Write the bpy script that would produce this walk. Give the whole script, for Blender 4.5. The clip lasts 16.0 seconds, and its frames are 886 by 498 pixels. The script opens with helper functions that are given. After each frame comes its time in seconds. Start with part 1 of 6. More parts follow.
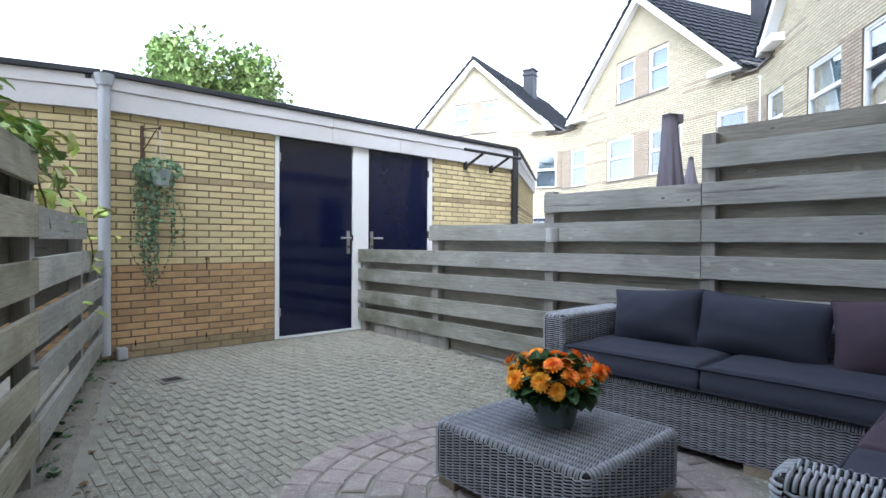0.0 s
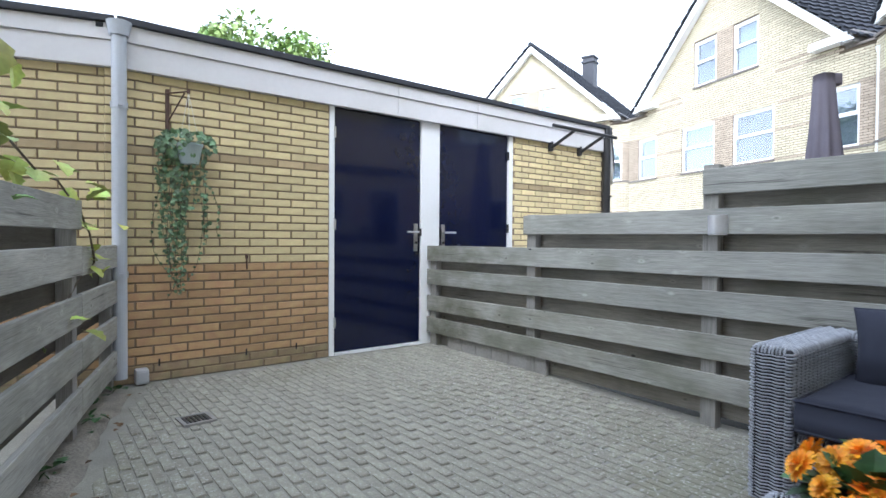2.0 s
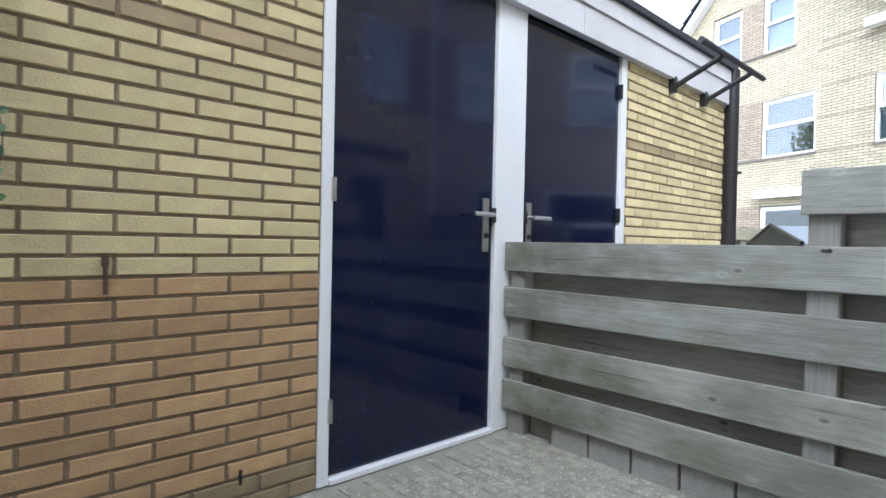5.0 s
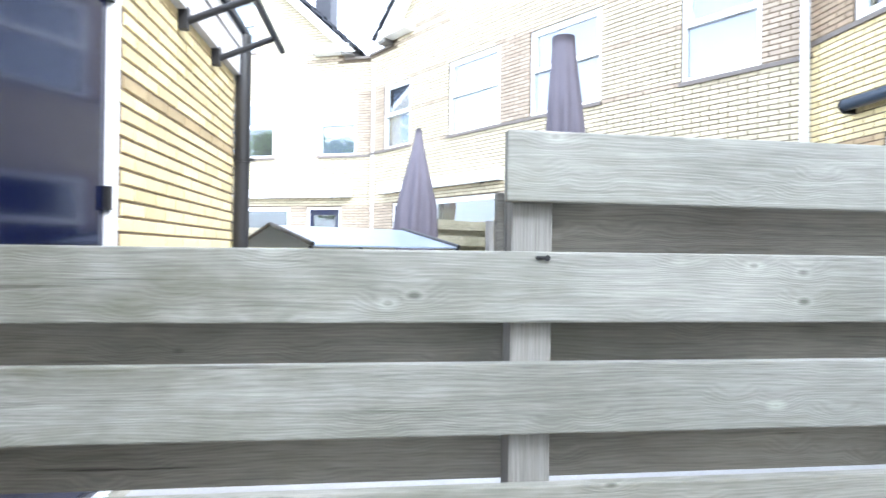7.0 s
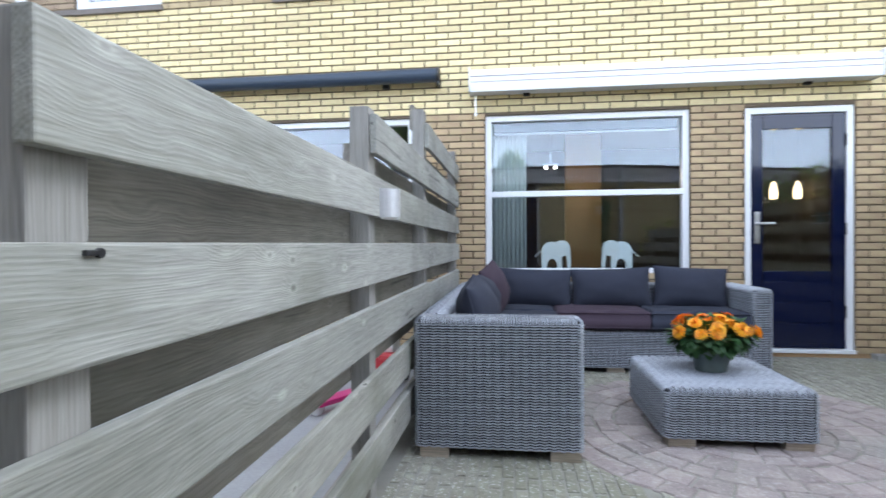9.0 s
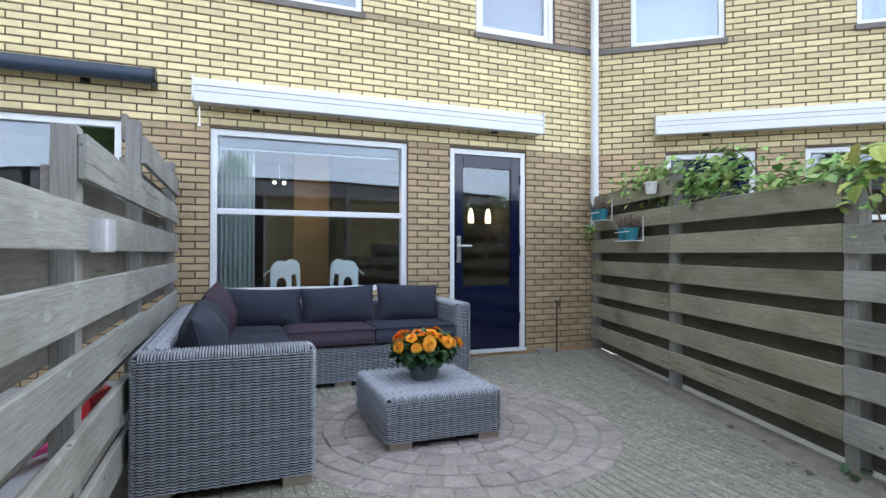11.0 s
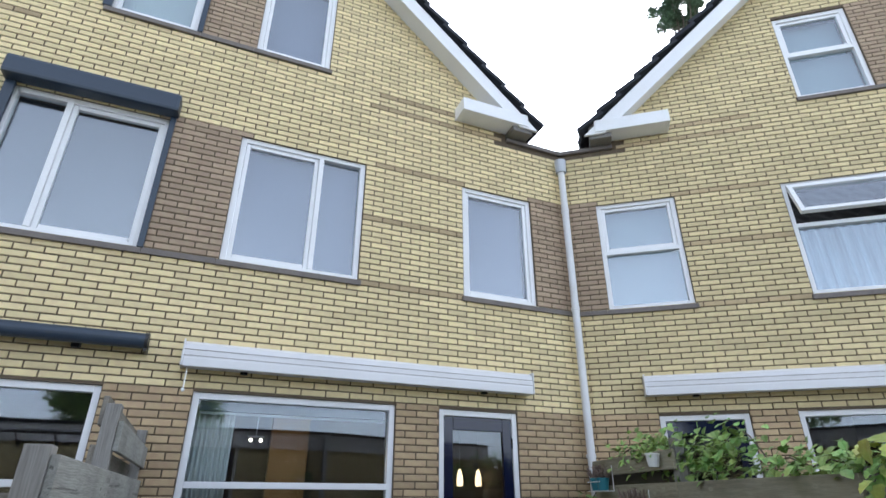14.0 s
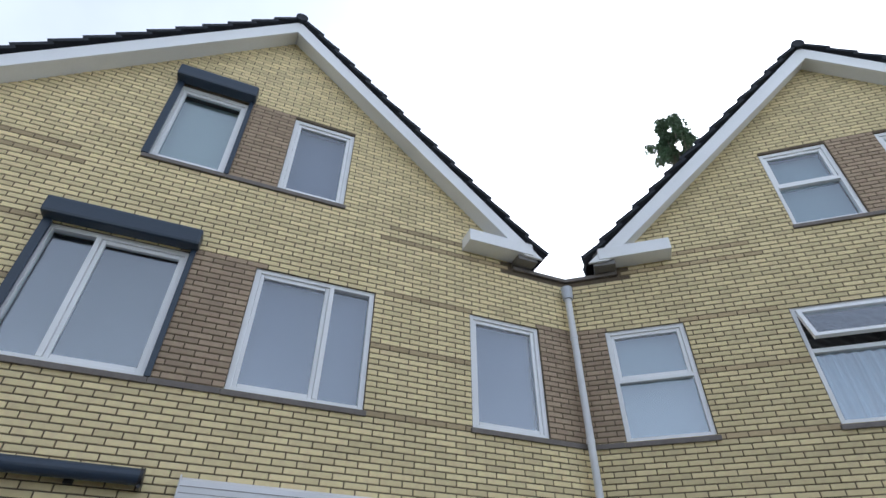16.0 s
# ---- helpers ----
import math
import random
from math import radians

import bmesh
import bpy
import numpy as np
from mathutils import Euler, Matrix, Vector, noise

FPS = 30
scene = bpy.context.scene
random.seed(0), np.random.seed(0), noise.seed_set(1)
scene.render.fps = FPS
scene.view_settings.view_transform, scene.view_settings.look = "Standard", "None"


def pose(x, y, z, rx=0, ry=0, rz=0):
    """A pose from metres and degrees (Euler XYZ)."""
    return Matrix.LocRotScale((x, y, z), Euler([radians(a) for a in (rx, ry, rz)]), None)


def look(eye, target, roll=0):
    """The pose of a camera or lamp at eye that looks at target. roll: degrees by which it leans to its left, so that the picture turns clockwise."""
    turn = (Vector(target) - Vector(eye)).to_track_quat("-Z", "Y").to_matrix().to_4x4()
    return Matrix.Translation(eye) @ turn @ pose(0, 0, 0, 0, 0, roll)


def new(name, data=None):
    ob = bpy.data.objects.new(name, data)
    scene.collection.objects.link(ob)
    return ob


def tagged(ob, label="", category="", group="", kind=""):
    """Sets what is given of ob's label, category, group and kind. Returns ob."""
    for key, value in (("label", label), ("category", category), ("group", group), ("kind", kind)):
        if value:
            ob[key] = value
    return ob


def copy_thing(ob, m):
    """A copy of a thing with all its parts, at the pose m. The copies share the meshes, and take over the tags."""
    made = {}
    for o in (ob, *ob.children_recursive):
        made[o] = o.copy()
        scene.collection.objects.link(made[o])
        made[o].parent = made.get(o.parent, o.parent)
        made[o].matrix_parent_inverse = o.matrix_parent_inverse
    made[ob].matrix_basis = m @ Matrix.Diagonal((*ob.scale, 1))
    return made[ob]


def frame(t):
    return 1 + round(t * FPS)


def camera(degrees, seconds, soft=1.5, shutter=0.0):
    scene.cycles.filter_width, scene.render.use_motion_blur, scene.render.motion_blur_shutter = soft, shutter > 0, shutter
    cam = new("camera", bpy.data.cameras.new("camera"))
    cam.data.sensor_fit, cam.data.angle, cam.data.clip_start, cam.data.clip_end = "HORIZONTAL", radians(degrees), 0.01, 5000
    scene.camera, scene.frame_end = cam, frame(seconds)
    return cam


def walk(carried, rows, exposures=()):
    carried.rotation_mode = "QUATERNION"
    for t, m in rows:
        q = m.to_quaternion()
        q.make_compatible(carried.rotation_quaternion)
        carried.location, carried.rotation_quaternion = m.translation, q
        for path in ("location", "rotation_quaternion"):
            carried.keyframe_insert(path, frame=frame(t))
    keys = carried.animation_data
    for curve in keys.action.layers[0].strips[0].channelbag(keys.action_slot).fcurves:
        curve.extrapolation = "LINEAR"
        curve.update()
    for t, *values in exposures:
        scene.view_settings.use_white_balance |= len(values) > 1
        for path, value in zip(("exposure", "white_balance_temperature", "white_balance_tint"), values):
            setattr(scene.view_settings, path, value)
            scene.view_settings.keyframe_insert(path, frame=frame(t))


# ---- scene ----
cam = camera(78.9, 16.0, shutter=0.2)
PATH = [
    (0, (-0.182, -0.315, 1.027), (1.171, 1.158, 1.0), 0.3),
    (0.5, (-0.113, -0.201, 1.001), (1.183, 1.322, 0.974), 0.2),
    (1, (0.002, 0.074, 1.002), (1.25, 1.637, 0.97), 0.3),
    (1.5, (0.121, 0.396, 0.972), (1.359, 1.967, 0.943), 0.2),
    (2, (0.285, 0.796, 0.994), (1.511, 2.376, 0.96), 0.4),
    (2.5, (0.441, 1.188, 0.971), (1.671, 2.764, 0.938), 0.4),
    (3, (0.589, 1.601, 0.956), (1.837, 3.163, 0.926), 0.6),
    (3.2, (0.655, 1.771, 0.952), (1.906, 3.331, 0.925), 0.5),
    (5.3, (1.44, 3.36, 0.926), (2.832, 4.795, 0.905), 1.6),
    (5.5, (1.538, 3.46, 0.926), (3.041, 4.78, 0.911), 1.6),
    (6, (1.811, 3.672, 0.92), (3.577, 4.61, 0.916), 1.4),
    (6.5, (2.034, 3.84, 0.941), (3.991, 4.252, 0.945), 1.2),
    (7, (2.27, 3.947, 0.936), (4.258, 3.726, 0.947), 0.8),
    (7.5, (2.494, 3.994, 0.93), (4.331, 3.204, 0.945), 0.1),
    (8, (2.653, 4.03, 0.934), (4.152, 2.706, 0.946), -0.4),
    (8.5, (2.764, 4.1, 0.936), (3.70, 2.332, 0.932), -0.4),
    (9, (2.845, 4.189, 0.935), (3.099, 2.205, 0.918), -0.3),
    (9.6, (2.855, 4.249, 0.963), (2.517, 2.278, 0.945), -0.6),
    (10, (2.891, 4.299, 0.983), (2.306, 2.387, 0.963), -0.5),
    (12.3, (2.891, 4.295, 1.11), (2.12, 2.46, 1.306), -0.3),
    (12.5, (2.915, 4.286, 1.125), (2.14, 2.463, 1.401), -0.3),
    (13, (2.94, 4.272, 1.182), (2.174, 2.486, 1.653), -0.2),
    (13.5, (2.936, 4.279, 1.248), (2.201, 2.546, 1.921), 0.0),
    (14, (2.955, 4.291, 1.286), (2.246, 2.622, 2.13), 0.1),
    (14.5, (2.934, 4.335, 1.285), (2.271, 2.738, 2.29), 0.2),
    (15, (2.924, 4.367, 1.269), (2.307, 2.842, 2.406), 0.4),
    (15.5, (2.923, 4.364, 1.265), (2.335, 2.881, 2.472), 0.4),
    (16, (2.913, 4.375, 1.25), (2.346, 2.915, 2.493), 0.6),
]
EXPOSURES = [(t, s, k, 10) for t, s, k in ((0, 2.3, 5650), (3.0, 2.38, 5650), (5.5, 2.25, 5650), (6.0, 2.95, 5650), (6.5, 3.2, 5650), (7.0, 3.25, 5700), (8.0, 2.9, 5700), (9.0, 2.65, 5700), (10.0, 2.4, 5700), (12.5, 2.27, 5700), (14.0, 1.68, 5750), (15.0, 1.36, 5750), (16.0, 1.07, 5750))]
walk(cam, [(t, look(eye, target, roll)) for t, eye, target, roll in PATH], EXPOSURES)

# ---- daylight: a bright overcast sky ----
world = bpy.data.worlds.new("overcast_sky")
scene.world = world
world.use_nodes = True
wn, wl = world.node_tree.nodes, world.node_tree.links
sky = wn.new("ShaderNodeTexSky")
sky.sky_type, sky.sun_disc = "NISHITA", False
sky.sun_elevation, sky.sun_rotation = radians(42), radians(233)
sky.air_density, sky.dust_density, sky.ozone_density = 1.0, 1.5, 1.5
pale = wn.new("ShaderNodeHueSaturation")
pale.inputs["Saturation"].default_value = 0.25
pale.inputs["Value"].default_value = 1.0
wl.new(sky.outputs[0], pale.inputs["Color"])
where, cloud, depth, shade = wn.new("ShaderNodeTexCoord"), wn.new("ShaderNodeTexNoise"), wn.new("ShaderNodeMapRange"), wn.new("ShaderNodeMix")
cloud.inputs["Scale"].default_value, cloud.inputs["Detail"].default_value = 3.2, 5
depth.inputs["From Min"].default_value, depth.inputs["From Max"].default_value = 0.32, 0.68
depth.inputs["To Min"].default_value, depth.inputs["To Max"].default_value = 0.98, 1.20
wl.new(where.outputs["Generated"], cloud.inputs["Vector"])
wl.new(cloud.outputs[0], depth.inputs["Value"])
shade.data_type, shade.blend_type = "RGBA", "MULTIPLY"
shade.inputs["Factor"].default_value = 1.0
wl.new(pale.outputs[0], shade.inputs["A"])
wl.new(depth.outputs[0], shade.inputs["B"])
wl.new(shade.outputs["Result"], wn["Background"].inputs[0])
wn["Background"].inputs[1].default_value = 0.15
sun = new("sun", bpy.data.lights.new("sun", "SUN"))
sun.data.energy, sun.data.angle, sun.data.color = 0.5, radians(24), (1.0, 0.99, 0.97)
sun.matrix_world = look((-8.0, -6.0, 9.0), (0, 0, 0))

# ---- materials ----
def material(name, colour, rough=0.6, metal=0.0, vary=0.12, scale=8.0, bump=0.15, fine=60.0, island=0.0, objects=0.0, hue=0.0,
             stain=None, stain_amount=0.0, stain_scale=1.2, coat=0.0, stretch=(1, 1, 1), spec=0.5, fleck=None, fleck_amount=0.5, fleck_scale=70.0):
    """A surface with variation at two scales, fine relief, and a shade of its own for each piece."""
    m = bpy.data.materials.new(name)
    m.use_nodes = True
    n, l = m.node_tree.nodes, m.node_tree.links
    b = n["Principled BSDF"]
    b.inputs["Roughness"].default_value, b.inputs["Metallic"].default_value = rough, metal
    b.inputs["Specular IOR Level"].default_value = spec
    b.inputs["Coat Weight"].default_value = coat
    co = n.new("ShaderNodeTexCoord")
    mp = n.new("ShaderNodeMapping")
    mp.inputs["Scale"].default_value = stretch
    l.new(co.outputs["Object"], mp.inputs[0])
    big, small = n.new("ShaderNodeTexNoise"), n.new("ShaderNodeTexNoise")
    big.inputs["Scale"].default_value, small.inputs["Scale"].default_value = scale, fine
    big.inputs["Detail"].default_value, small.inputs["Detail"].default_value = 4, 3
    for t in (big, small):
        l.new(mp.outputs[0], t.inputs["Vector"])
    total = n.new("ShaderNodeMath")
    total.operation = "ADD"
    l.new(big.outputs[0], total.inputs[0])
    l.new(small.outputs[0], total.inputs[1])
    value = n.new("ShaderNodeMapRange")
    value.inputs["From Min"].default_value, value.inputs["From Max"].default_value = 0.6, 1.4
    value.inputs["To Min"].default_value, value.inputs["To Max"].default_value = 1 - vary, 1 + vary
    l.new(total.outputs[0], value.inputs["Value"])
    last = value.outputs[0]
    for amount, node, out in ((island, "ShaderNodeNewGeometry", "Random Per Island"), (objects, "ShaderNodeObjectInfo", "Random")):
        if amount:
            src, r, mul = n.new(node), n.new("ShaderNodeMapRange"), n.new("ShaderNodeMath")
            r.inputs["To Min"].default_value, r.inputs["To Max"].default_value = 1 - amount, 1 + amount
            l.new(src.outputs[out], r.inputs["Value"])
            mul.operation = "MULTIPLY"
            l.new(last, mul.inputs[0])
            l.new(r.outputs[0], mul.inputs[1])
            last = mul.outputs[0]
    hs = n.new("ShaderNodeHueSaturation")
    hs.inputs["Color"].default_value = (*colour, 1)
    l.new(last, hs.inputs["Value"])
    if hue:
        hr = n.new("ShaderNodeMapRange")
        hr.inputs["From Min"].default_value, hr.inputs["From Max"].default_value = 0.35, 0.65
        hr.inputs["To Min"].default_value, hr.inputs["To Max"].default_value = 0.5 - hue, 0.5 + hue
        l.new(big.outputs[0], hr.inputs["Value"])
        l.new(hr.outputs[0], hs.inputs["Hue"])
    out = hs.outputs[0]
    if stain:
        sn, sr, mix = n.new("ShaderNodeTexNoise"), n.new("ShaderNodeMapRange"), n.new("ShaderNodeMix")
        sn.inputs["Scale"].default_value, sn.inputs["Detail"].default_value = stain_scale, 5
        l.new(co.outputs["Object"], sn.inputs["Vector"])
        sr.inputs["From Min"].default_value, sr.inputs["From Max"].default_value = 0.48, 0.68
        sr.inputs["To Max"].default_value = stain_amount
        l.new(sn.outputs[0], sr.inputs["Value"])
        mix.data_type = "RGBA"
        l.new(sr.outputs[0], mix.inputs["Factor"])
        l.new(out, mix.inputs["A"])
        mix.inputs["B"].default_value = (*stain, 1)
        out = mix.outputs["Result"]
    if fleck:
        fn, fr, mix = n.new("ShaderNodeTexNoise"), n.new("ShaderNodeMapRange"), n.new("ShaderNodeMix")
        fn.inputs["Scale"].default_value, fn.inputs["Detail"].default_value = fleck_scale, 3
        l.new(co.outputs["Object"], fn.inputs["Vector"])
        fr.inputs["From Min"].default_value, fr.inputs["From Max"].default_value = 0.56, 0.68
        fr.inputs["To Max"].default_value = fleck_amount
        l.new(fn.outputs[0], fr.inputs["Value"])
        mix.data_type = "RGBA"
        l.new(fr.outputs[0], mix.inputs["Factor"])
        l.new(out, mix.inputs["A"])
        mix.inputs["B"].default_value = (*fleck, 1)
        out = mix.outputs["Result"]
    l.new(out, b.inputs["Base Color"])
    if bump:
        bp = n.new("ShaderNodeBump")
        bp.inputs["Strength"].default_value, bp.inputs["Distance"].default_value = bump, 0.01
        l.new(total.outputs[0], bp.inputs["Height"])
        l.new(bp.outputs[0], b.inputs["Normal"])
    return m


def wood(name, colour, rough=0.75, objects=0.10, knots=True, axis=1, stain=(0.10, 0.11, 0.07), stain_amount=0.35, lines=1.0, moss=None):
    """Weathered timber: fine growth lines along one axis that bend round pale knots, checks and dull stains."""
    m = bpy.data.materials.new(name)
    m.use_nodes = True
    n, l = m.node_tree.nodes, m.node_tree.links
    b = n["Principled BSDF"]
    b.inputs["Roughness"].default_value = rough
    b.inputs["Specular IOR Level"].default_value = 0.3

    def math_node(op, a, c, d=None):
        q = n.new("ShaderNodeMath")
        q.operation = op
        for k, v in enumerate((a, c, d)):
            if v is None:
                continue
            if isinstance(v, (int, float)):
                q.inputs[k].default_value = v
            else:
                l.new(v, q.inputs[k])
        return q.outputs[0]

    def ranged(src, a, c, lo, hi):
        r = n.new("ShaderNodeMapRange")
        r.inputs["From Min"].default_value, r.inputs["From Max"].default_value, r.inputs["To Min"].default_value, r.inputs["To Max"].default_value = a, c, lo, hi
        l.new(src, r.inputs["Value"])
        return r.outputs[0]

    def noise_node(scale, detail, along, rough=0.55):
        q, mp = n.new("ShaderNodeTexNoise"), n.new("ShaderNodeMapping")
        s = [1.0, 1.0, 1.0]
        s[axis] = along
        mp.inputs["Scale"].default_value = s
        l.new(add.outputs[0], mp.inputs[0])
        l.new(mp.outputs[0], q.inputs["Vector"])
        q.inputs["Scale"].default_value, q.inputs["Detail"].default_value, q.inputs["Roughness"].default_value = scale, detail, rough
        return q.outputs[0]

    def blend(factor, colour2, a):
        mix = n.new("ShaderNodeMix")
        mix.data_type = "RGBA"
        l.new(factor, mix.inputs["Factor"])
        l.new(a, mix.inputs["A"])
        mix.inputs["B"].default_value = (*colour2, 1)
        return mix.outputs["Result"]

    co, info, add = n.new("ShaderNodeTexCoord"), n.new("ShaderNodeObjectInfo"), n.new("ShaderNodeVectorMath")
    l.new(co.outputs["Object"], add.inputs[0])
    l.new(math_node("MULTIPLY", info.outputs["Random"], 37.0), add.inputs[1])
    across, sep = n.new("ShaderNodeVectorMath"), n.new("ShaderNodeSeparateXYZ")
    across.operation = "DOT_PRODUCT"
    across.inputs[1].default_value = ((0.0, 1.0, 0.7), (0.7, 0.0, 1.0), (0.7, 1.0, 0.0))[axis]
    l.new(add.outputs[0], across.inputs[0])
    u = across.outputs["Value"]
    u = math_node("MULTIPLY_ADD", noise_node(9.0, 2, 0.16), 0.075, u)
    u = math_node("MULTIPLY_ADD", noise_node(60.0, 2, 0.06), 0.004, u)
    knot = None
    if knots:
        kmap, vor = n.new("ShaderNodeMapping"), n.new("ShaderNodeTexVoronoi")
        k = [11.0, 11.0, 11.0]
        k[axis] = 6.0
        kmap.inputs["Scale"].default_value = k
        l.new(add.outputs[0], kmap.inputs[0])
        l.new(kmap.outputs[0], vor.inputs["Vector"])
        vor.inputs["Scale"].default_value = 1.0
        knot = vor.outputs["Distance"]
        u = math_node("MULTIPLY_ADD", ranged(knot, 0.0, 0.42, 0.022, 0.0), 1.0, u)
    wave = math_node("SINE", math_node("MULTIPLY", u, 900.0), 0.0)
    slow = math_node("SINE", math_node("MULTIPLY", u, 210.0), 0.0)
    fibre = noise_node(170.0, 3, 0.06)
    tone = math_node("MULTIPLY_ADD", wave, 0.06 * lines, 1.0)
    tone = math_node("MULTIPLY_ADD", slow, 0.05 * lines, tone)
    tone = math_node("MULTIPLY_ADD", ranged(fibre, 0.3, 0.7, -1.0, 1.0), 0.15, tone)
    tone = math_node("MULTIPLY_ADD", ranged(noise_node(5.0, 4, 0.35), 0.3, 0.7, -1.0, 1.0), 0.20, tone)
    check = math_node("MULTIPLY", ranged(noise_node(42.0, 3, 0.025), 0.62, 0.68, 0.0, 1.0), ranged(noise_node(4.0, 1, 0.5), 0.46, 0.56, 0.0, 1.0))
    tone = math_node("MULTIPLY_ADD", check, -0.5, tone)
    tone = math_node("MULTIPLY", tone, ranged(info.outputs["Random"], 0.0, 1.0, 1 - objects, 1 + objects))
    hs = n.new("ShaderNodeHueSaturation")
    hs.inputs["Color"].default_value = (*colour, 1)
    l.new(tone, hs.inputs["Value"])
    out = hs.outputs[0]
    if knots:
        pick = n.new("ShaderNodeSeparateColor")
        l.new(vor.outputs["Color"], pick.inputs[0])
        some = ranged(pick.outputs[0], 0.25, 0.35, 0.0, 1.0)
        out = blend(math_node("MULTIPLY", ranged(knot, 0.06, 0.19, 0.6, 0.0), some), [min(1, c * 1.6) for c in colour], out)
        out = blend(math_node("MULTIPLY", ranged(knot, 0.04, 0.08, 0.6, 0.0), some), [c * 0.5 for c in colour], out)
        dark = ranged(pick.outputs[1], 0.80, 0.86, 0.0, 1.0)
        out = blend(math_node("MULTIPLY", ranged(knot, 0.07, 0.13, 0.85, 0.0), dark), [c * 0.3 for c in colour], out)
    out = blend(ranged(noise_node(2.4, 4, 0.6), 0.52, 0.72, 0.0, stain_amount), stain, out)
    if moss:
        l.new(co.outputs["Object"], sep.inputs[0])
        far = ranged(sep.outputs[axis], moss[0], moss[1], 0.0, 1.0)
        out = blend(math_node("MULTIPLY", far, ranged(noise_node(7.0, 5, 0.5), 0.36, 0.66, 0.0, 0.8)), (0.105, 0.105, 0.068), out)
    l.new(out, b.inputs["Base Color"])
    bp = n.new("ShaderNodeBump")
    bp.inputs["Strength"].default_value, bp.inputs["Distance"].default_value = 0.5, 0.003
    l.new(tone, bp.inputs["Height"])
    l.new(bp.outputs[0], b.inputs["Normal"])
    return m


def glass(name, tint=(0.9, 0.94, 0.95), head_on=0.10):
    """A thin pane: clear, with the reflection that its angle gives it."""
    m = bpy.data.materials.new(name)
    m.use_nodes = True
    n, l = m.node_tree.nodes, m.node_tree.links
    n.remove(n["Principled BSDF"])
    clear, shine, mix, lw = n.new("ShaderNodeBsdfTransparent"), n.new("ShaderNodeBsdfGlossy"), n.new("ShaderNodeMixShader"), n.new("ShaderNodeLayerWeight")
    clear.inputs[0].default_value = (*tint, 1)
    shine.inputs["Roughness"].default_value = 0.008
    shine.inputs["Color"].default_value = (0.90, 0.93, 1.0, 1)
    rise, total = n.new("ShaderNodeMath"), n.new("ShaderNodeMath")
    rise.operation, rise.inputs[1].default_value = "POWER", 4.0
    total.operation, total.inputs[1].default_value, total.inputs[2].default_value = "MULTIPLY_ADD", 1 - head_on, head_on
    lw.inputs["Blend"].default_value = 0.5
    l.new(lw.outputs["Facing"], rise.inputs[0])
    l.new(rise.outputs[0], total.inputs[0])
    l.new(total.outputs[0], mix.inputs[0])
    l.new(clear.outputs[0], mix.inputs[1])
    l.new(shine.outputs[0], mix.inputs[2])
    l.new(mix.outputs[0], n["Material Output"].inputs["Surface"])
    return m


def glow(name, colour, strength):
    m = bpy.data.materials.new(name)
    m.use_nodes = True
    b = m.node_tree.nodes["Principled BSDF"]
    b.inputs["Base Color"].default_value = (*colour, 1)
    b.inputs["Emission Color"].default_value = (*colour, 1)
    b.inputs["Emission Strength"].default_value = strength
    return m


YELLOW = material("yellow_brick", (0.66, 0.555, 0.315), 0.85, vary=0.10, scale=14, bump=0.35, fine=160, island=0.13, objects=0.13, hue=0.006)
LTAN = material("light_tan_brick", (0.46, 0.345, 0.205), 0.85, vary=0.12, scale=14, bump=0.35, fine=160, island=0.14, objects=0.14, hue=0.008)
TAN = material("tan_brick", (0.47, 0.305, 0.16), 0.85, vary=0.12, scale=14, bump=0.35, fine=160, island=0.16, objects=0.16, hue=0.008)
MOSSY = material("mossy_base_brick", (0.33, 0.25, 0.15), 0.9, vary=0.2, scale=10, bump=0.35, fine=160, island=0.14, objects=0.14, hue=0.012, stain=(0.17, 0.18, 0.10), stain_amount=0.6, stain_scale=4)
BAND = material("brown_band_brick", (0.46, 0.36, 0.21), 0.85, vary=0.12, scale=14, bump=0.3, fine=160, island=0.12, objects=0.12)
PANEL = material("brown_panel_brick", (0.375, 0.285, 0.195), 0.85, vary=0.12, scale=14, bump=0.35, fine=160, island=0.15, hue=0.008)
# Far houses' brick: same yellow and tan, distance haze put into the colour.
HAZEYELLOW = material("haze_paled_yellow_brick", (0.53, 0.475, 0.345), 0.85, vary=0.10, scale=14, bump=0.35, fine=160, island=0.12)
HAZETAN = material("haze_greyed_tan_brick", (0.40, 0.33, 0.255), 0.85, vary=0.12, scale=14, bump=0.35, fine=160, island=0.14)
MORTAR = material("brown_mortar", (0.24, 0.185, 0.13), 0.95, vary=0.2, scale=5, bump=0.5, fine=220)
GREYMORTAR = material("grey_mortar", (0.13, 0.10, 0.068), 0.95, vary=0.2, scale=5, bump=0.5, fine=220)
WHITE = material("white_frame_paint", (0.80, 0.81, 0.82), 0.35, vary=0.03, scale=3, bump=0.03, fine=40, stain=(0.55, 0.55, 0.5), stain_amount=0.15)
FASCIA = material("off_white_fascia_panel", (0.66, 0.65, 0.66), 0.45, vary=0.04, scale=2, bump=0.04, fine=30, stain=(0.42, 0.42, 0.38), stain_amount=0.3)
NAVY = material("navy_door_paint", (0.005, 0.008, 0.031), 0.09, vary=0.08, scale=2, bump=0.010, fine=12, coat=0.1, spec=0.42)
BLACK = material("black_metal", (0.018, 0.018, 0.02), 0.4, vary=0.15, scale=6, bump=0.08)
ROOFEDGE = material("dark_roof_edging", (0.03, 0.032, 0.04), 0.6, vary=0.2, scale=4, bump=0.1)
LAMPMETAL = material("dull_lamp_metal", (0.55, 0.55, 0.56), 0.42, 0.35, vary=0.1, scale=12, bump=0.03)
STEEL = material("brushed_steel", (0.62, 0.62, 0.62), 0.28, 1.0, vary=0.06, scale=10, bump=0.03)
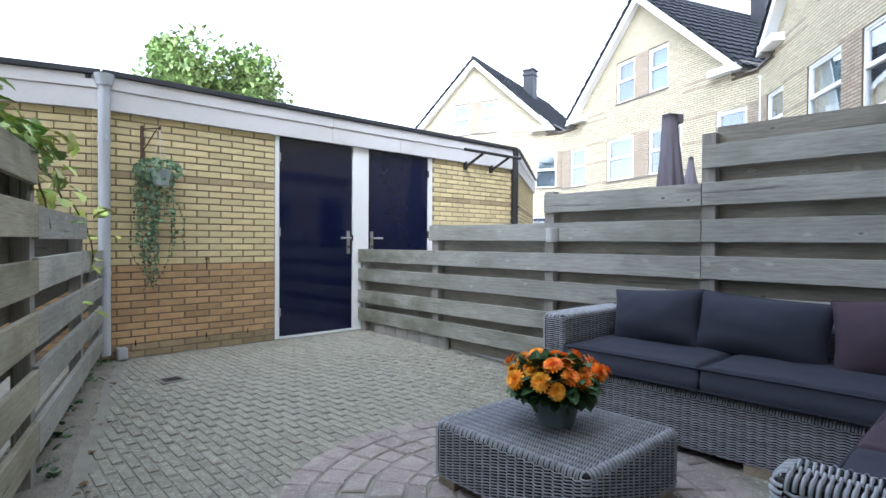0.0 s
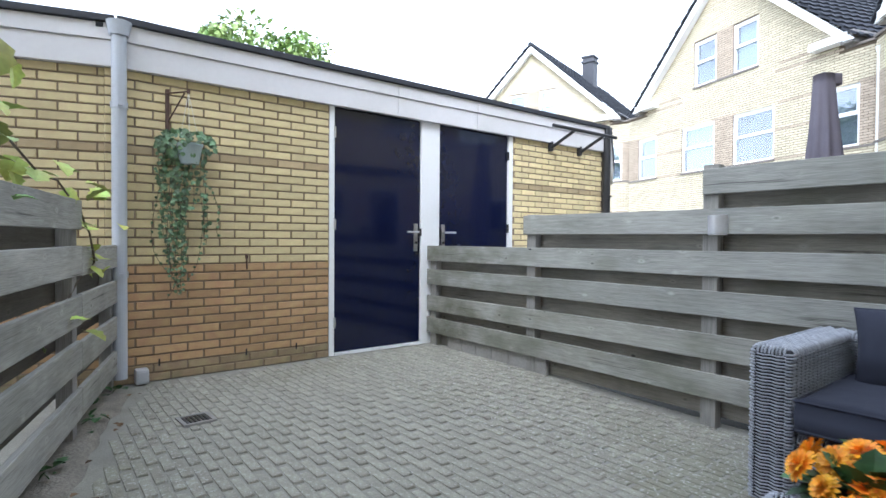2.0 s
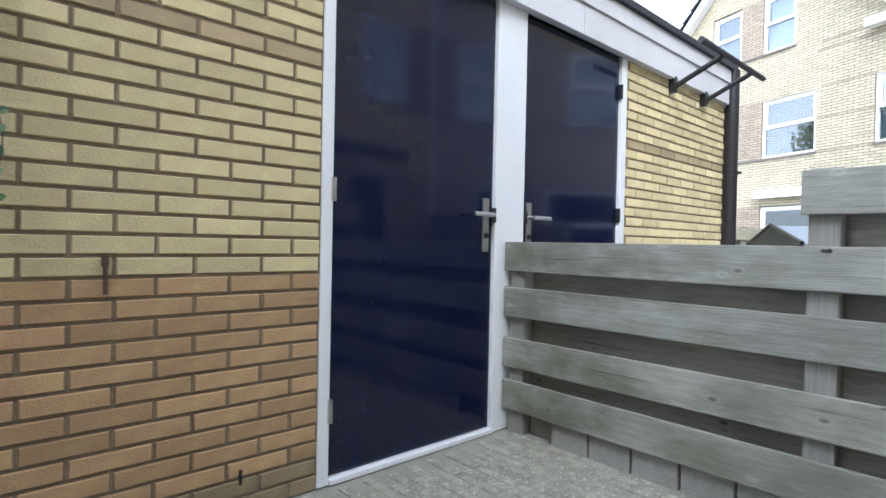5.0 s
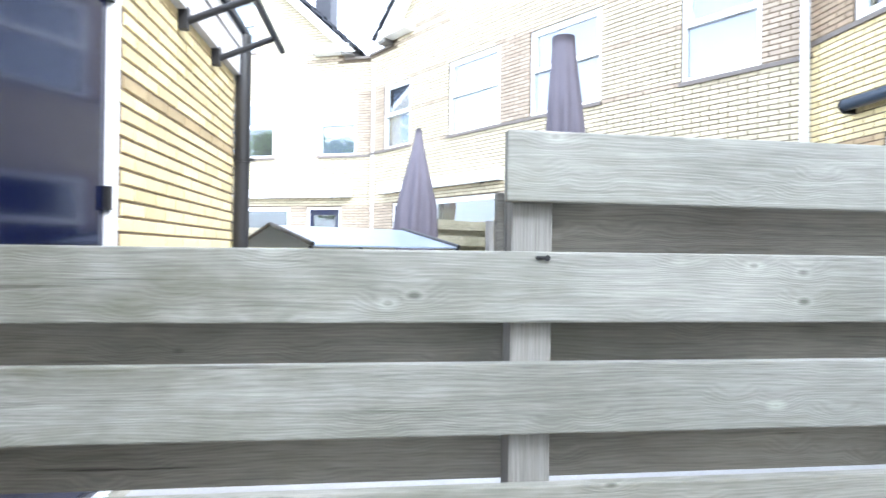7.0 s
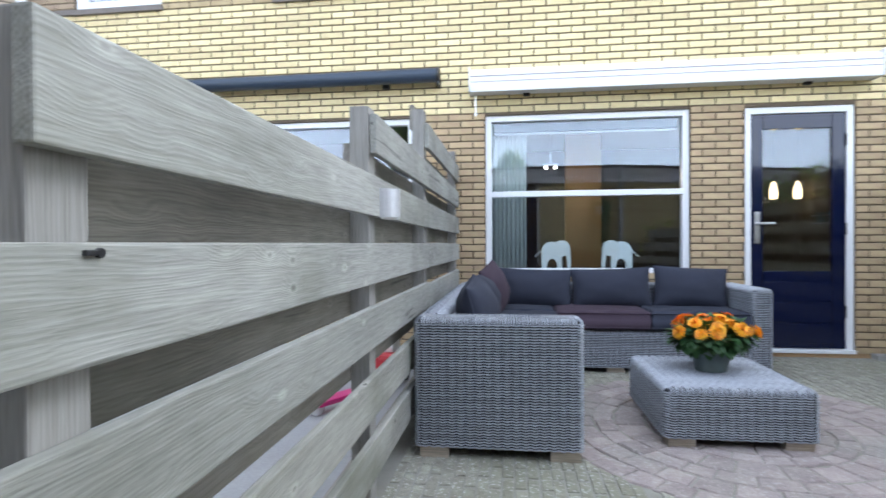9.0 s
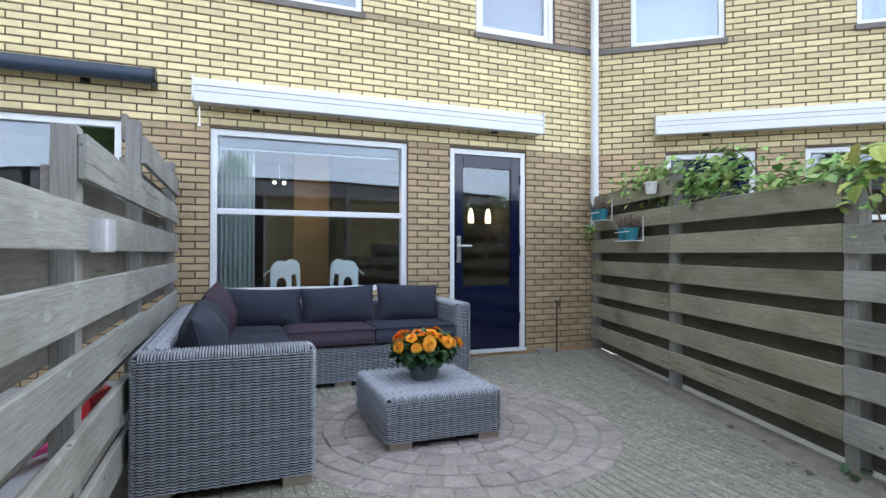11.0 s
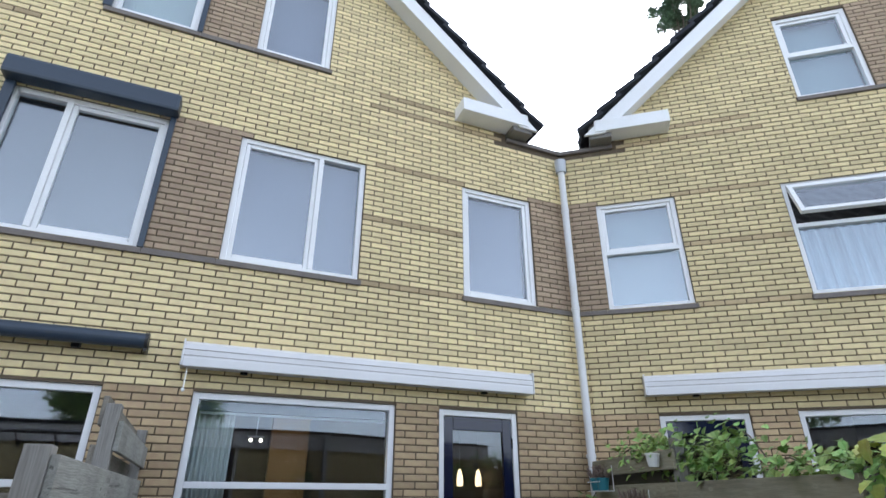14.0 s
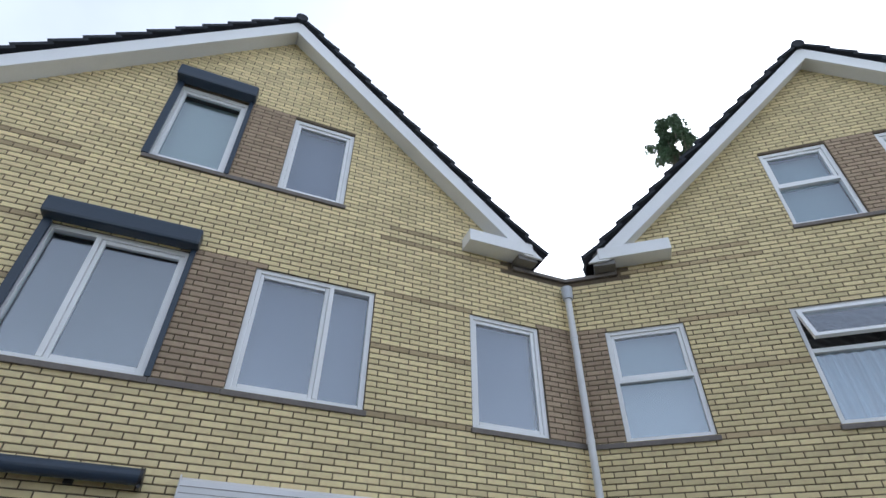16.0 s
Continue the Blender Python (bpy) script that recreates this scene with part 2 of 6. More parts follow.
PIPE = material("grey_downpipe", (0.50, 0.53, 0.58), 0.4, vary=0.05, scale=4, bump=0.03, stain=(0.35, 0.36, 0.36), stain_amount=0.3)
WPIPE = material("white_downpipe", (0.68, 0.69, 0.70), 0.4, vary=0.05, scale=4, bump=0.03, stain=(0.45, 0.45, 0.42), stain_amount=0.3)
SILL = material("dark_stone_sill", (0.16, 0.14, 0.125), 0.7, vary=0.2, scale=8, bump=0.25)
TILE = material("anthracite_roof_tile", (0.03, 0.033, 0.04), 0.75, vary=0.25, scale=5, bump=0.2, island=0.2, spec=0.2)
GLASS = glass("window_glass", head_on=0.07)
SKYGLASS = glass("upper_window_glass", head_on=0.135)
BLIND = material("grey_blind", (0.15, 0.16, 0.21), 0.8, vary=0.06, scale=2, bump=0.03)
GREYSCREEN = material("grey_insect_screen", (0.13, 0.135, 0.13), 0.8, vary=0.06, scale=2, bump=0.03)
ZINC = material("dull_zinc", (0.19, 0.18, 0.17), 0.5, 0.3, vary=0.12, scale=5, bump=0.05)
PALESCREEN = material("pale_green_screen", (0.42, 0.48, 0.45), 0.8, vary=0.06, scale=2, bump=0.03)
BLUECURTAIN = material("blue_grey_curtain", (0.22, 0.30, 0.36), 0.85, vary=0.45, scale=9, bump=0.05, stretch=(1, 1, 0.02))
PALEBLIND = material("pale_blind", (0.27, 0.33, 0.345), 0.8, vary=0.06, scale=2, bump=0.03)
# Dark backing tone: the gloom of unlit interiors is put into the albedo.
DARKROOM = material("painted_room_gloom", (0.09, 0.08, 0.07), 0.9, vary=0.2, scale=1)
FENCE = wood("weathered_grey_plank", (0.335, 0.335, 0.305), stain=(0.15, 0.15, 0.115), stain_amount=0.5, moss=(1.6, 3.6))
FENCEM = wood("mossy_grey_plank", (0.315, 0.31, 0.275), stain=(0.12, 0.13, 0.085), stain_amount=0.6, moss=(1.2, 3.4))
# Right fence's rear planks: brownish wood, darkened for shade in the gaps.
FENCER = wood("brownish_shaded_rear_plank", (0.245, 0.228, 0.195), stain=(0.08, 0.085, 0.06), stain_amount=0.6)
# Left fence's rear planks: gap shade darkened into the wood colour.
FENCED = wood("gap_shade_dark_plank", (0.11, 0.10, 0.082), stain=(0.05, 0.055, 0.035), stain_amount=0.6)
FENCEX = wood("weathered_grey_post", (0.27, 0.26, 0.24), axis=2, knots=False)
FENCEG = wood("silvered_grey_plank", (0.345, 0.34, 0.305), stain=(0.14, 0.14, 0.10), stain_amount=0.5)
FENCEB = wood("weathered_brown_plank", (0.315, 0.295, 0.215), stain=(0.125, 0.125, 0.065), stain_amount=0.7)
PAVER = material("worn_paving_brick", (0.325, 0.312, 0.252), 0.92, vary=0.42, scale=16, bump=0.7, fine=190, island=0.09, objects=0.09, hue=0.014, stain=(0.225, 0.222, 0.15), stain_amount=0.6, stain_scale=0.8, fleck=(0.54, 0.53, 0.48), fleck_amount=0.85, fleck_scale=60)
PINKPAVER = material("reddish_cobble", (0.335, 0.285, 0.265), 0.92, vary=0.32, scale=9, bump=0.6, fine=110, island=0.18, objects=0.18, hue=0.012, stain=(0.28, 0.275, 0.24), stain_amount=0.6, stain_scale=1.6, fleck=(0.52, 0.48, 0.45), fleck_amount=0.5, fleck_scale=45)
SAND = material("joint_sand", (0.285, 0.275, 0.23), 1.0, vary=0.3, scale=7, bump=0.5, fine=150, stain=(0.30, 0.29, 0.26), stain_amount=0.75, stain_scale=1.4)
SOIL = material("dry_soil", (0.22, 0.20, 0.165), 1.0, vary=0.35, scale=9, bump=0.8, fine=90)
WICKER = material("grey_wicker", (0.34, 0.36, 0.395), 0.42, vary=0.20, scale=24, bump=0.1, island=0.16)
# Near-black core: shade between the wicker strands is put into its colour.
WICKERCORE = material("weave_gap_shade_core", (0.012, 0.012, 0.015), 0.7, vary=0.1)
CUSHION = material("charcoal_cushion_fabric", (0.027, 0.031, 0.049), 0.9, vary=0.12, scale=4, bump=0.25, fine=420)
PLUM = material("plum_cushion_fabric", (0.052, 0.034, 0.050), 0.9, vary=0.12, scale=4, bump=0.25, fine=420)
FOOT = wood("pale_sofa_foot", (0.38, 0.32, 0.25), axis=0, knots=False)
AWNING = material("white_awning_case", (0.72, 0.72, 0.73), 0.35, vary=0.04, scale=3, bump=0.03, stain=(0.5, 0.5, 0.48), stain_amount=0.2)
SLATE = material("blue_grey_case", (0.026, 0.042, 0.068), 0.35, vary=0.08, scale=4, bump=0.03)

LEAF = material("ivy_leaf", (0.13, 0.21, 0.11), 0.55, vary=0.3, scale=10, bump=0.05, island=0.45, hue=0.02)
VINE = material("vine_leaf", (0.25, 0.38, 0.10), 0.5, vary=0.25, scale=9, bump=0.08, island=0.4, hue=0.03)
MUMLEAF = material("chrysanthemum_leaf", (0.045, 0.11, 0.035), 0.55, vary=0.3, scale=30, bump=0.05, island=0.35)
SUNVINE = material("yellow_vine_leaf", (0.40, 0.47, 0.10), 0.5, vary=0.25, scale=9, bump=0.08, island=0.4, hue=0.03)
TREELEAF = material("tree_leaf", (0.20, 0.29, 0.09), 0.6, vary=0.25, scale=0.7, bump=0.0, island=0.45, hue=0.02)
DARKLEAF = material("dark_tree_leaf", (0.075, 0.125, 0.065), 0.6, vary=0.25, scale=0.7, bump=0.0, island=0.45, hue=0.02)
BARK = material("bark", (0.12, 0.095, 0.07), 0.9, vary=0.3, scale=8, bump=0.6)
PETAL = material("orange_petal", (0.86, 0.25, 0.010), 0.55, vary=0.18, scale=30, bump=0.03, island=0.25, objects=0.25, hue=0.02)
PETALY = material("amber_petal", (0.90, 0.40, 0.015), 0.55, vary=0.15, scale=30, bump=0.03, island=0.2, objects=0.2, hue=0.02)
POT = material("grey_green_plastic_pot", (0.15, 0.19, 0.19), 0.45, vary=0.08, scale=10, bump=0.04)
PALEPOT = material("pale_hanging_pot", (0.42, 0.50, 0.52), 0.4, vary=0.06, scale=8, bump=0.03)
TEAL = material("teal_plastic_pot", (0.045, 0.23, 0.29), 0.4, vary=0.08, scale=8, bump=0.03)
HEATHER = material("dry_heather", (0.24, 0.18, 0.15), 0.9, vary=0.3, scale=20, bump=0.05, island=0.4)
CORD = material("white_cord", (0.7, 0.68, 0.62), 0.8, vary=0.05)
RUST = material("rusty_iron", (0.10, 0.06, 0.045), 0.8, vary=0.3, scale=20, bump=0.2)
PARASOL = material("taupe_parasol_cover", (0.125, 0.112, 0.135), 0.85, vary=0.12, scale=4, bump=0.12, fine=200)
CURTAIN = material("pale_curtain", (0.60, 0.61, 0.57), 0.85, vary=0.06, scale=6, bump=0.05)
WARMWALL = material("ochre_interior_wall", (0.22, 0.14, 0.06), 0.8, vary=0.12, scale=1.5, bump=0.05)
# Interior gloom is carried by this low wall colour.
ROOMWALL = material("gloom_toned_interior_wall", (0.07, 0.06, 0.05), 0.8, vary=0.12, scale=1.5, bump=0.05)
ROOMFLOOR = wood("oak_interior_floor", (0.22, 0.14, 0.08), axis=0, knots=False)
CERAMIC = material("white_ceramic", (0.78, 0.79, 0.77), 0.3, vary=0.03, scale=8, bump=0.02)
LAMPGLOW = glow("lit_lamp_glass", (1.0, 0.68, 0.32), 0.95)
SPOTGLOW = glow("lit_spot", (1.0, 0.86, 0.65), 3.0)
SLAB = material("pale_terrace_slab", (0.34, 0.34, 0.34), 0.85, vary=0.12, scale=3, bump=0.2, fine=60)
CONCRETE = material("grey_concrete", (0.28, 0.27, 0.25), 0.95, vary=0.2, scale=6, bump=0.4)
PINK = material("pink_plastic", (0.62, 0.03, 0.20), 0.35, vary=0.1, scale=8, bump=0.02)
REDP = material("red_plastic", (0.50, 0.03, 0.04), 0.35, vary=0.1, scale=8, bump=0.02)
POLY = material("blue_grey_canopy_sheet", (0.24, 0.29, 0.36), 0.3, vary=0.06, scale=4, bump=0.04)
DEADLEAF = material("dead_leaf", (0.13, 0.08, 0.04), 0.9, vary=0.3, scale=20, bump=0.1, island=0.5)
GALV = material("pale_grey_box_plastic", (0.50, 0.51, 0.53), 0.4, vary=0.05, scale=8, bump=0.03)

# ---- shapes ----
def ground_z(y):
    """The garden's paving falls gently from the shed towards the lounge, and rises a little to the house door."""
    if y > 2.2:
        t = min(1.0, (y - 2.2) / 2.0)
        return -0.055 * (1 - t * t * (3 - 2 * t))
    return -0.03 - 0.025 * min(1.0, max(0.0, (y + 0.7) / 1.2))


def box(bm, x0, x1, y0, y1, z0, z1, bevel=0.0, m=None):
    r = bmesh.ops.create_cube(bm, size=1.0)
    vs = r["verts"]
    for v in vs:
        v.co = Vector(((x0 + x1) / 2 + v.co.x * (x1 - x0), (y0 + y1) / 2 + v.co.y * (y1 - y0), (z0 + z1) / 2 + v.co.z * (z1 - z0)))
    if bevel:
        es = list({e for v in vs for e in v.link_edges})
        vs = list({v for f in bmesh.ops.bevel(bm, geom=es, offset=bevel, segments=2, profile=0.6, affect="EDGES")["faces"] for v in f.verts} | {v for v in vs if v.is_valid})
    if m:
        bmesh.ops.transform(bm, matrix=m, verts=vs)
    return vs


def tube(bm, a, b, r, sides=12, r2=None):
    a, b = Vector(a), Vector(b)
    d = b - a
    m = Matrix.Translation((a + b) / 2) @ d.to_track_quat("Z", "Y").to_matrix().to_4x4()
    return bmesh.ops.create_cone(bm, cap_ends=True, segments=sides, radius1=r, radius2=r if r2 is None else r2, depth=d.length, matrix=m)["verts"]


def prism(bm, outline, y0, y1):
    """A flat outline of (x, z) given thickness along y."""
    f = [bm.verts.new((x, y0, z)) for x, z in outline]
    k = [bm.verts.new((x, y1, z)) for x, z in outline]
    n = len(f)
    bm.faces.new(f)
    bm.faces.new(k[::-1])
    for i in range(n):
        bm.faces.new((f[i], k[i], k[(i + 1) % n], f[(i + 1) % n]))


def part(name, bm, mat, parent=None, label="", smooth=False, at=None):
    me = bpy.data.meshes.new(name)
    bmesh.ops.recalc_face_normals(bm, faces=bm.faces)
    bm.to_mesh(me)
    bm.free()
    me.materials.append(mat)
    if smooth:
        me.shade_smooth()
    ob = new(name, me)
    ob.parent = parent
    if at is not None:
        ob.matrix_basis = at
    if label:
        tagged(ob, label)
    return ob


def boxpart(name, mat, parent, x0, x1, y0, y1, z0, z1, bevel=0.0, label=""):
    bm = bmesh.new()
    box(bm, x0, x1, y0, y1, z0, z1, bevel)
    return part(name, bm, mat, parent, label)


def rawpart(name, verts, faces, mat, parent=None, label="", smooth=False):
    me = bpy.data.meshes.new(name)
    me.from_pydata(verts, [], faces)
    me.validate()
    me.materials.append(mat)
    if smooth:
        me.shade_smooth()
    ob = new(name, me)
    ob.parent = parent
    if label:
        tagged(ob, label)
    return ob


def thing(name, m=None, label="", category="", group="", kind=""):
    ob = new(name)
    ob.empty_display_size = 0.1
    if m is not None:
        ob.matrix_basis = m
    return tagged(ob, label, category, group, kind)


def shared(name, me, parent, m):
    ob = new(name, me)
    ob.parent = parent
    ob.matrix_basis = m
    return ob


# ---- brickwork: stretchers of 210 x 50 mm, laid half over half ----
BL, BH, COURSE, JOINT = 0.22, 0.0625, 0.0625, 0.011


def clip(poly, a, b, c):
    """The part of an (x, z) outline where a*x + b*z <= c."""
    out = []
    for i, p in enumerate(poly):
        q = poly[(i + 1) % len(poly)]
        dp, dq = a * p[0] + b * p[1] - c, a * q[0] + b * q[1] - c
        if dp <= 0:
            out.append(p)
        if (dp < 0 < dq) or (dq < 0 < dp):
            t = dp / (dp - dq)
            out.append((p[0] + (q[0] - p[0]) * t, p[1] + (q[1] - p[1]) * t))
    return out


def bricks(x0, x1, z0, z1, holes, top=None):
    """Outlines (x0, x1, z0, z1) of all the bricks of a wall, cut round its openings; top(x) is the height of a sloping edge."""
    found = []
    rows = int(round((z1 - z0) / COURSE))
    for r in range(rows):
        a, b = z0 + r * COURSE, z0 + r * COURSE + COURSE - JOINT
        if b > z1 + 0.001:
            break
        cuts = sorted((h[0] - 0.004, h[1] + 0.004) for h in holes if h[2] < b - 0.02 and h[3] > a + 0.02)
        runs, start = [], x0
        for u, v in cuts:
            if u > start:
                runs.append((start, u))
            start = max(start, v)
        if x1 > start:
            runs.append((start, x1))
        i0 = int(math.floor(x0 / BL)) - 1
        for i in range(i0, int(x1 / BL) + 2):
            u = i * BL + (r % 2) * BL / 2
            v = u + BL - JOINT
            for s, e in runs:
                p, q = max(u, s), min(v, e)
                if q - p < 0.025:
                    continue
                if top and b > min(top(p), top(q)):
                    continue
                found.append((p, q, a, b))
    return found


def brick_mesh(found, y, proud=0.007):
    """All the bricks given, each a block of its own with a chamfered face, as vertices and faces."""
    n, c = len(found), 0.003
    v = np.zeros((n, 8, 3))
    q = np.array(found)
    for k, (xi, zi) in enumerate(((0, 2), (1, 2), (1, 3), (0, 3))):
        v[:, k, 0], v[:, k, 2], v[:, k, 1] = q[:, xi], q[:, zi], y
        v[:, k + 4, 0] = q[:, xi] + (c if xi == 0 else -c)
        v[:, k + 4, 2] = q[:, zi] + (c if zi == 2 else -c)
        v[:, k + 4, 1] = y + proud
    faces = []
    base = [(7, 6, 5, 4), (0, 1, 5, 4), (1, 2, 6, 5), (2, 3, 7, 6), (3, 0, 4, 7)]
    for i in range(n):
        o = i * 8
        faces += [tuple(o + j for j in f) for f in base]
    return v.reshape(-1, 3).tolist(), faces


def wall_core(bm, x0, x1, z0, z1, holes, y0, y1, edges=()):
    """A wall with openings through it, from y0 (back) to y1 (face); edges: sloping edges as (a, b, c), kept where a*x + b*z <= c."""
    xs = sorted({x0, x1, *[v for h in holes for v in h[:2] if x0 < v < x1]})
    zs = sorted({z0, z1, *[v for h in holes for v in h[2:4] if z0 < v < z1]})
    for a, b in zip(xs, xs[1:]):
        for c, d in zip(zs, zs[1:]):
            mx, mz = (a + b) / 2, (c + d) / 2
            if any(h[0] < mx < h[1] and h[2] < mz < h[3] for h in holes):
                continue
            poly = [(a, c), (b, c), (b, d), (a, d)]
            for e in edges:
                if poly:
                    poly = clip(poly, *e)
            if len(poly) > 2:
                prism(bm, poly, y0, y1)

# ---- shed row: a flat-roofed brick shed closes the garden ----
SHED_Y, SHED_X0, SHED_X1, SHED_H = 4.975, 0.70, 6.06, 2.125
shed = thing("shed", None, "flat-roofed yellow brick garden shed with two navy doors", "shed")


def shed_tone(q):
    return "mossy" if q[2] < 0.12 else "tan" if q[2] < 0.80 else "band" if 1.555 < q[2] < 1.60 else "yellow"


holes = [(2.308, 4.475, 0.0, 2.125)]
shed_m = Matrix.Translation((0, SHED_Y, 0)) @ Matrix.Diagonal((1, -1, 1, 1)) @ Matrix.Translation((0, -0.2, 0))
for a, b in ((SHED_X0, holes[0][0]), (holes[0][1], SHED_X1)):
    bm = bmesh.new()
    wall_core(bm, a, b, 0.0, SHED_H, [], 0.0, 0.2)
    bmesh.ops.transform(bm, matrix=shed_m, verts=bm.verts)
    part("wall", bm, MORTAR, shed)
SHED_BRICKS = bricks(SHED_X0, SHED_X1, 0.0, SHED_H, holes)
boxpart("wall", TAN, shed, SHED_X1 - 0.2, SHED_X1, SHED_Y + 0.2, SHED_Y + 3.2, 0, SHED_H)
boxpart("wall", TAN, shed, SHED_X0, SHED_X1, SHED_Y + 3.2, SHED_Y + 3.4, 0, SHED_H)
boxpart("wall", TAN, shed, SHED_X0, SHED_X0 + 0.2, SHED_Y + 0.2, SHED_Y + 3.2, 0, SHED_H)
boxpart("roof", ROOFEDGE, shed, SHED_X0 - 0.05, SHED_X1 + 0.06, SHED_Y - 0.04, SHED_Y + 3.45, 2.36, 2.40)
# fascia: a lower and a set-back upper board, in lengths that butt, under a dark roof edge
xs = [0.775, 2.962, 3.918, SHED_X1 + 0.04]
for a, b in zip(xs, xs[1:]):
    boxpart("fascia_board", FASCIA, shed, a + 0.0015, b - 0.0015, SHED_Y - 0.050, SHED_Y + 0.0, 2.115, 2.285, 0.003)
    boxpart("fascia_board", FASCIA, shed, a + 0.0015, b - 0.0015, SHED_Y - 0.062, SHED_Y + 0.0, 2.287, 2.395, 0.003)
boxpart("roof_edge", ROOFEDGE, shed, 0.765, SHED_X1 + 0.06, SHED_Y - 0.085, SHED_Y + 0.02, 2.397, 2.445, 0.006)
boxpart("fascia_board", FASCIA, shed, SHED_X1, SHED_X1 + 0.045, SHED_Y, SHED_Y + 3.4, 2.115, 2.395, 0.003)
# door frames
for a, b in ((2.308, 2.356), (3.258, 3.474), (4.412, 4.475)):
    boxpart("door_frame", WHITE, shed, a, b, SHED_Y - 0.008, SHED_Y + 0.10, 0.0, 2.118, 0.004)
for a, b in ((2.356, 3.258), (3.474, 4.412)):
    boxpart("threshold", WHITE, shed, a, b, SHED_Y - 0.02, SHED_Y + 0.06, 0.0, 0.022, 0.004)


def shed_door(x0, x1, hand):
    d = thing("shed_door", Matrix.Translation((0, 0, 0)), "glossy navy blue flush shed door, closed", "door", "shed doors")
    boxpart("door_leaf", NAVY, d, x0 + 0.004, x1 - 0.004, SHED_Y + 0.012, SHED_Y + 0.052, 0.026, 2.108, 0.003)
    hx = x1 - 0.055 if hand > 0 else x0 + 0.055
    bm = bmesh.new()
    box(bm, hx - 0.021, hx + 0.021, SHED_Y + 0.002, SHED_Y + 0.013, 0.885, 1.145, 0.003)
    plate = part("handle_plate", bm, STEEL, d, "steel handle plate with keyhole")
    bm = bmesh.new()
    tube(bm, (hx, SHED_Y + 0.004, 1.065), (hx, SHED_Y - 0.045, 1.065), 0.011)
    end = hx - hand * 0.125
    tube(bm, (hx + hand * 0.01, SHED_Y - 0.042, 1.065), (end, SHED_Y - 0.042, 1.065), 0.0105)
    part("lever", bm, STEEL, plate)
    bm = bmesh.new()
    tube(bm, (hx, SHED_Y + 0.004, 0.965), (hx, SHED_Y - 0.006, 0.965), 0.013)
    part("lock_cylinder", bm, BLACK, plate)
    fx = x1 - 0.012 if hand > 0 else x0 + 0.012
    boxpart("strike", BLACK, d, fx - 0.014, fx + 0.014, SHED_Y - 0.012, SHED_Y + 0.012, 1.03, 1.10, 0.002)
    kx = x0 + 0.004 if hand > 0 else x1 - 0.004
    for z in (0.28, 1.12, 1.90):
        bm = bmesh.new()
        tube(bm, (kx, SHED_Y - 0.010, z - 0.045), (kx, SHED_Y - 0.010, z + 0.045), 0.007)
        box(bm, kx - 0.012, kx + 0.010, SHED_Y - 0.010, SHED_Y + 0.011, z - 0.045, z + 0.045, 0.002)
        part("hinge", bm, STEEL if hand > 0 else BLACK, d)
    return d


shed_door(2.356, 3.258, 1)
shed_door(3.474, 4.412, -1)


# the neighbours' sheds go on at an angle on both sides
def side_shed(m, x0, x1):
    n = thing("shed", m, "flat-roofed yellow brick shed with white fascia", "shed", "neighbouring sheds")
    bm = bmesh.new()
    box(bm, x0, x1, 0.0, 0.2, 0, SHED_H)
    part("wall", bm, MORTAR, n)
    boxpart("roof", ROOFEDGE, n, x0, x1, -0.03, 3.0, 2.352, 2.392)
    boxpart("fascia_board", FASCIA, n, x0, x1, -0.050, 0.0, 2.115, 2.285, 0.003)
    boxpart("fascia_board", FASCIA, n, x0, x1, -0.062, 0.0, 2.287, 2.392, 0.003)
    boxpart("roof_edge", ROOFEDGE, n, x0, x1, -0.085, 0.02, 2.394, 2.442, 0.006)
    return n


left_shed = side_shed(pose(0.775, SHED_Y, 0, 0, 0, -16.5), -4.2, -0.005)
right_shed = side_shed(pose(6.16, SHED_Y + 0.02, 0, 0, 0, 34.0), 0.0, 4.0)
# a black rack on the shed wall, and pipes
rack = thing("wall_rack", None, "black metal tube rack fixed to the shed fascia", "rack")
for x in (5.06, 5.58):
    bm = bmesh.new()
    box(bm, x - 0.02, x + 0.02, SHED_Y - 0.055, SHED_Y - 0.007, 2.02, 2.13, 0.004)
    tube(bm, (x, SHED_Y - 0.04, 2.06), (x, SHED_Y - 0.36, 2.20), 0.018)
    part("bracket", bm, BLACK, rack)
bm = bmesh.new()
tube(bm, (4.72, SHED_Y - 0.36, 2.22), (5.84, SHED_Y - 0.36, 2.22), 0.02)
part("bar", bm, BLACK, rack)


def pipe(name, mat, x, y, z0, z1, r, label, collars, hopper=0.0):
    p = thing(name, Matrix.Translation((x, y, 0)), label, "downpipe")
    bm = bmesh.new()
    tube(bm, (0, 0, z0), (0, 0, z1), r, 20)
    part("pipe", bm, mat, p, smooth=False)
    for z in collars:
        bm = bmesh.new()
        tube(bm, (0, 0, z - 0.02), (0, 0, z + 0.02), r + 0.006, 20)
        box(bm, -0.012, 0.012, -r - 0.03, 0, z - 0.01, z + 0.01)
        part("pipe_clip", bm, mat, p)
    if hopper:
        bm = bmesh.new()
        tube(bm, (0, 0, z1 - hopper), (0, 0, z1), r * 1.25, 20, r * 1.7)
        part("hopper", bm, mat, p)
    return p


pipe("downpipe", PIPE, 0.775, SHED_Y - 0.075, 0.06, 2.40, 0.045, "grey round downpipe on the shed wall", (1.86, 0.75), 0.09)
pipe("downpipe", BLACK, 6.08, SHED_Y - 0.06, 0.0, 2.40, 0.05, "black round downpipe at the shed's corner", (1.55,))

# ---- slatted fences: planks on both sides of the posts ----
PITCH, PLANK = 0.232, 0.143


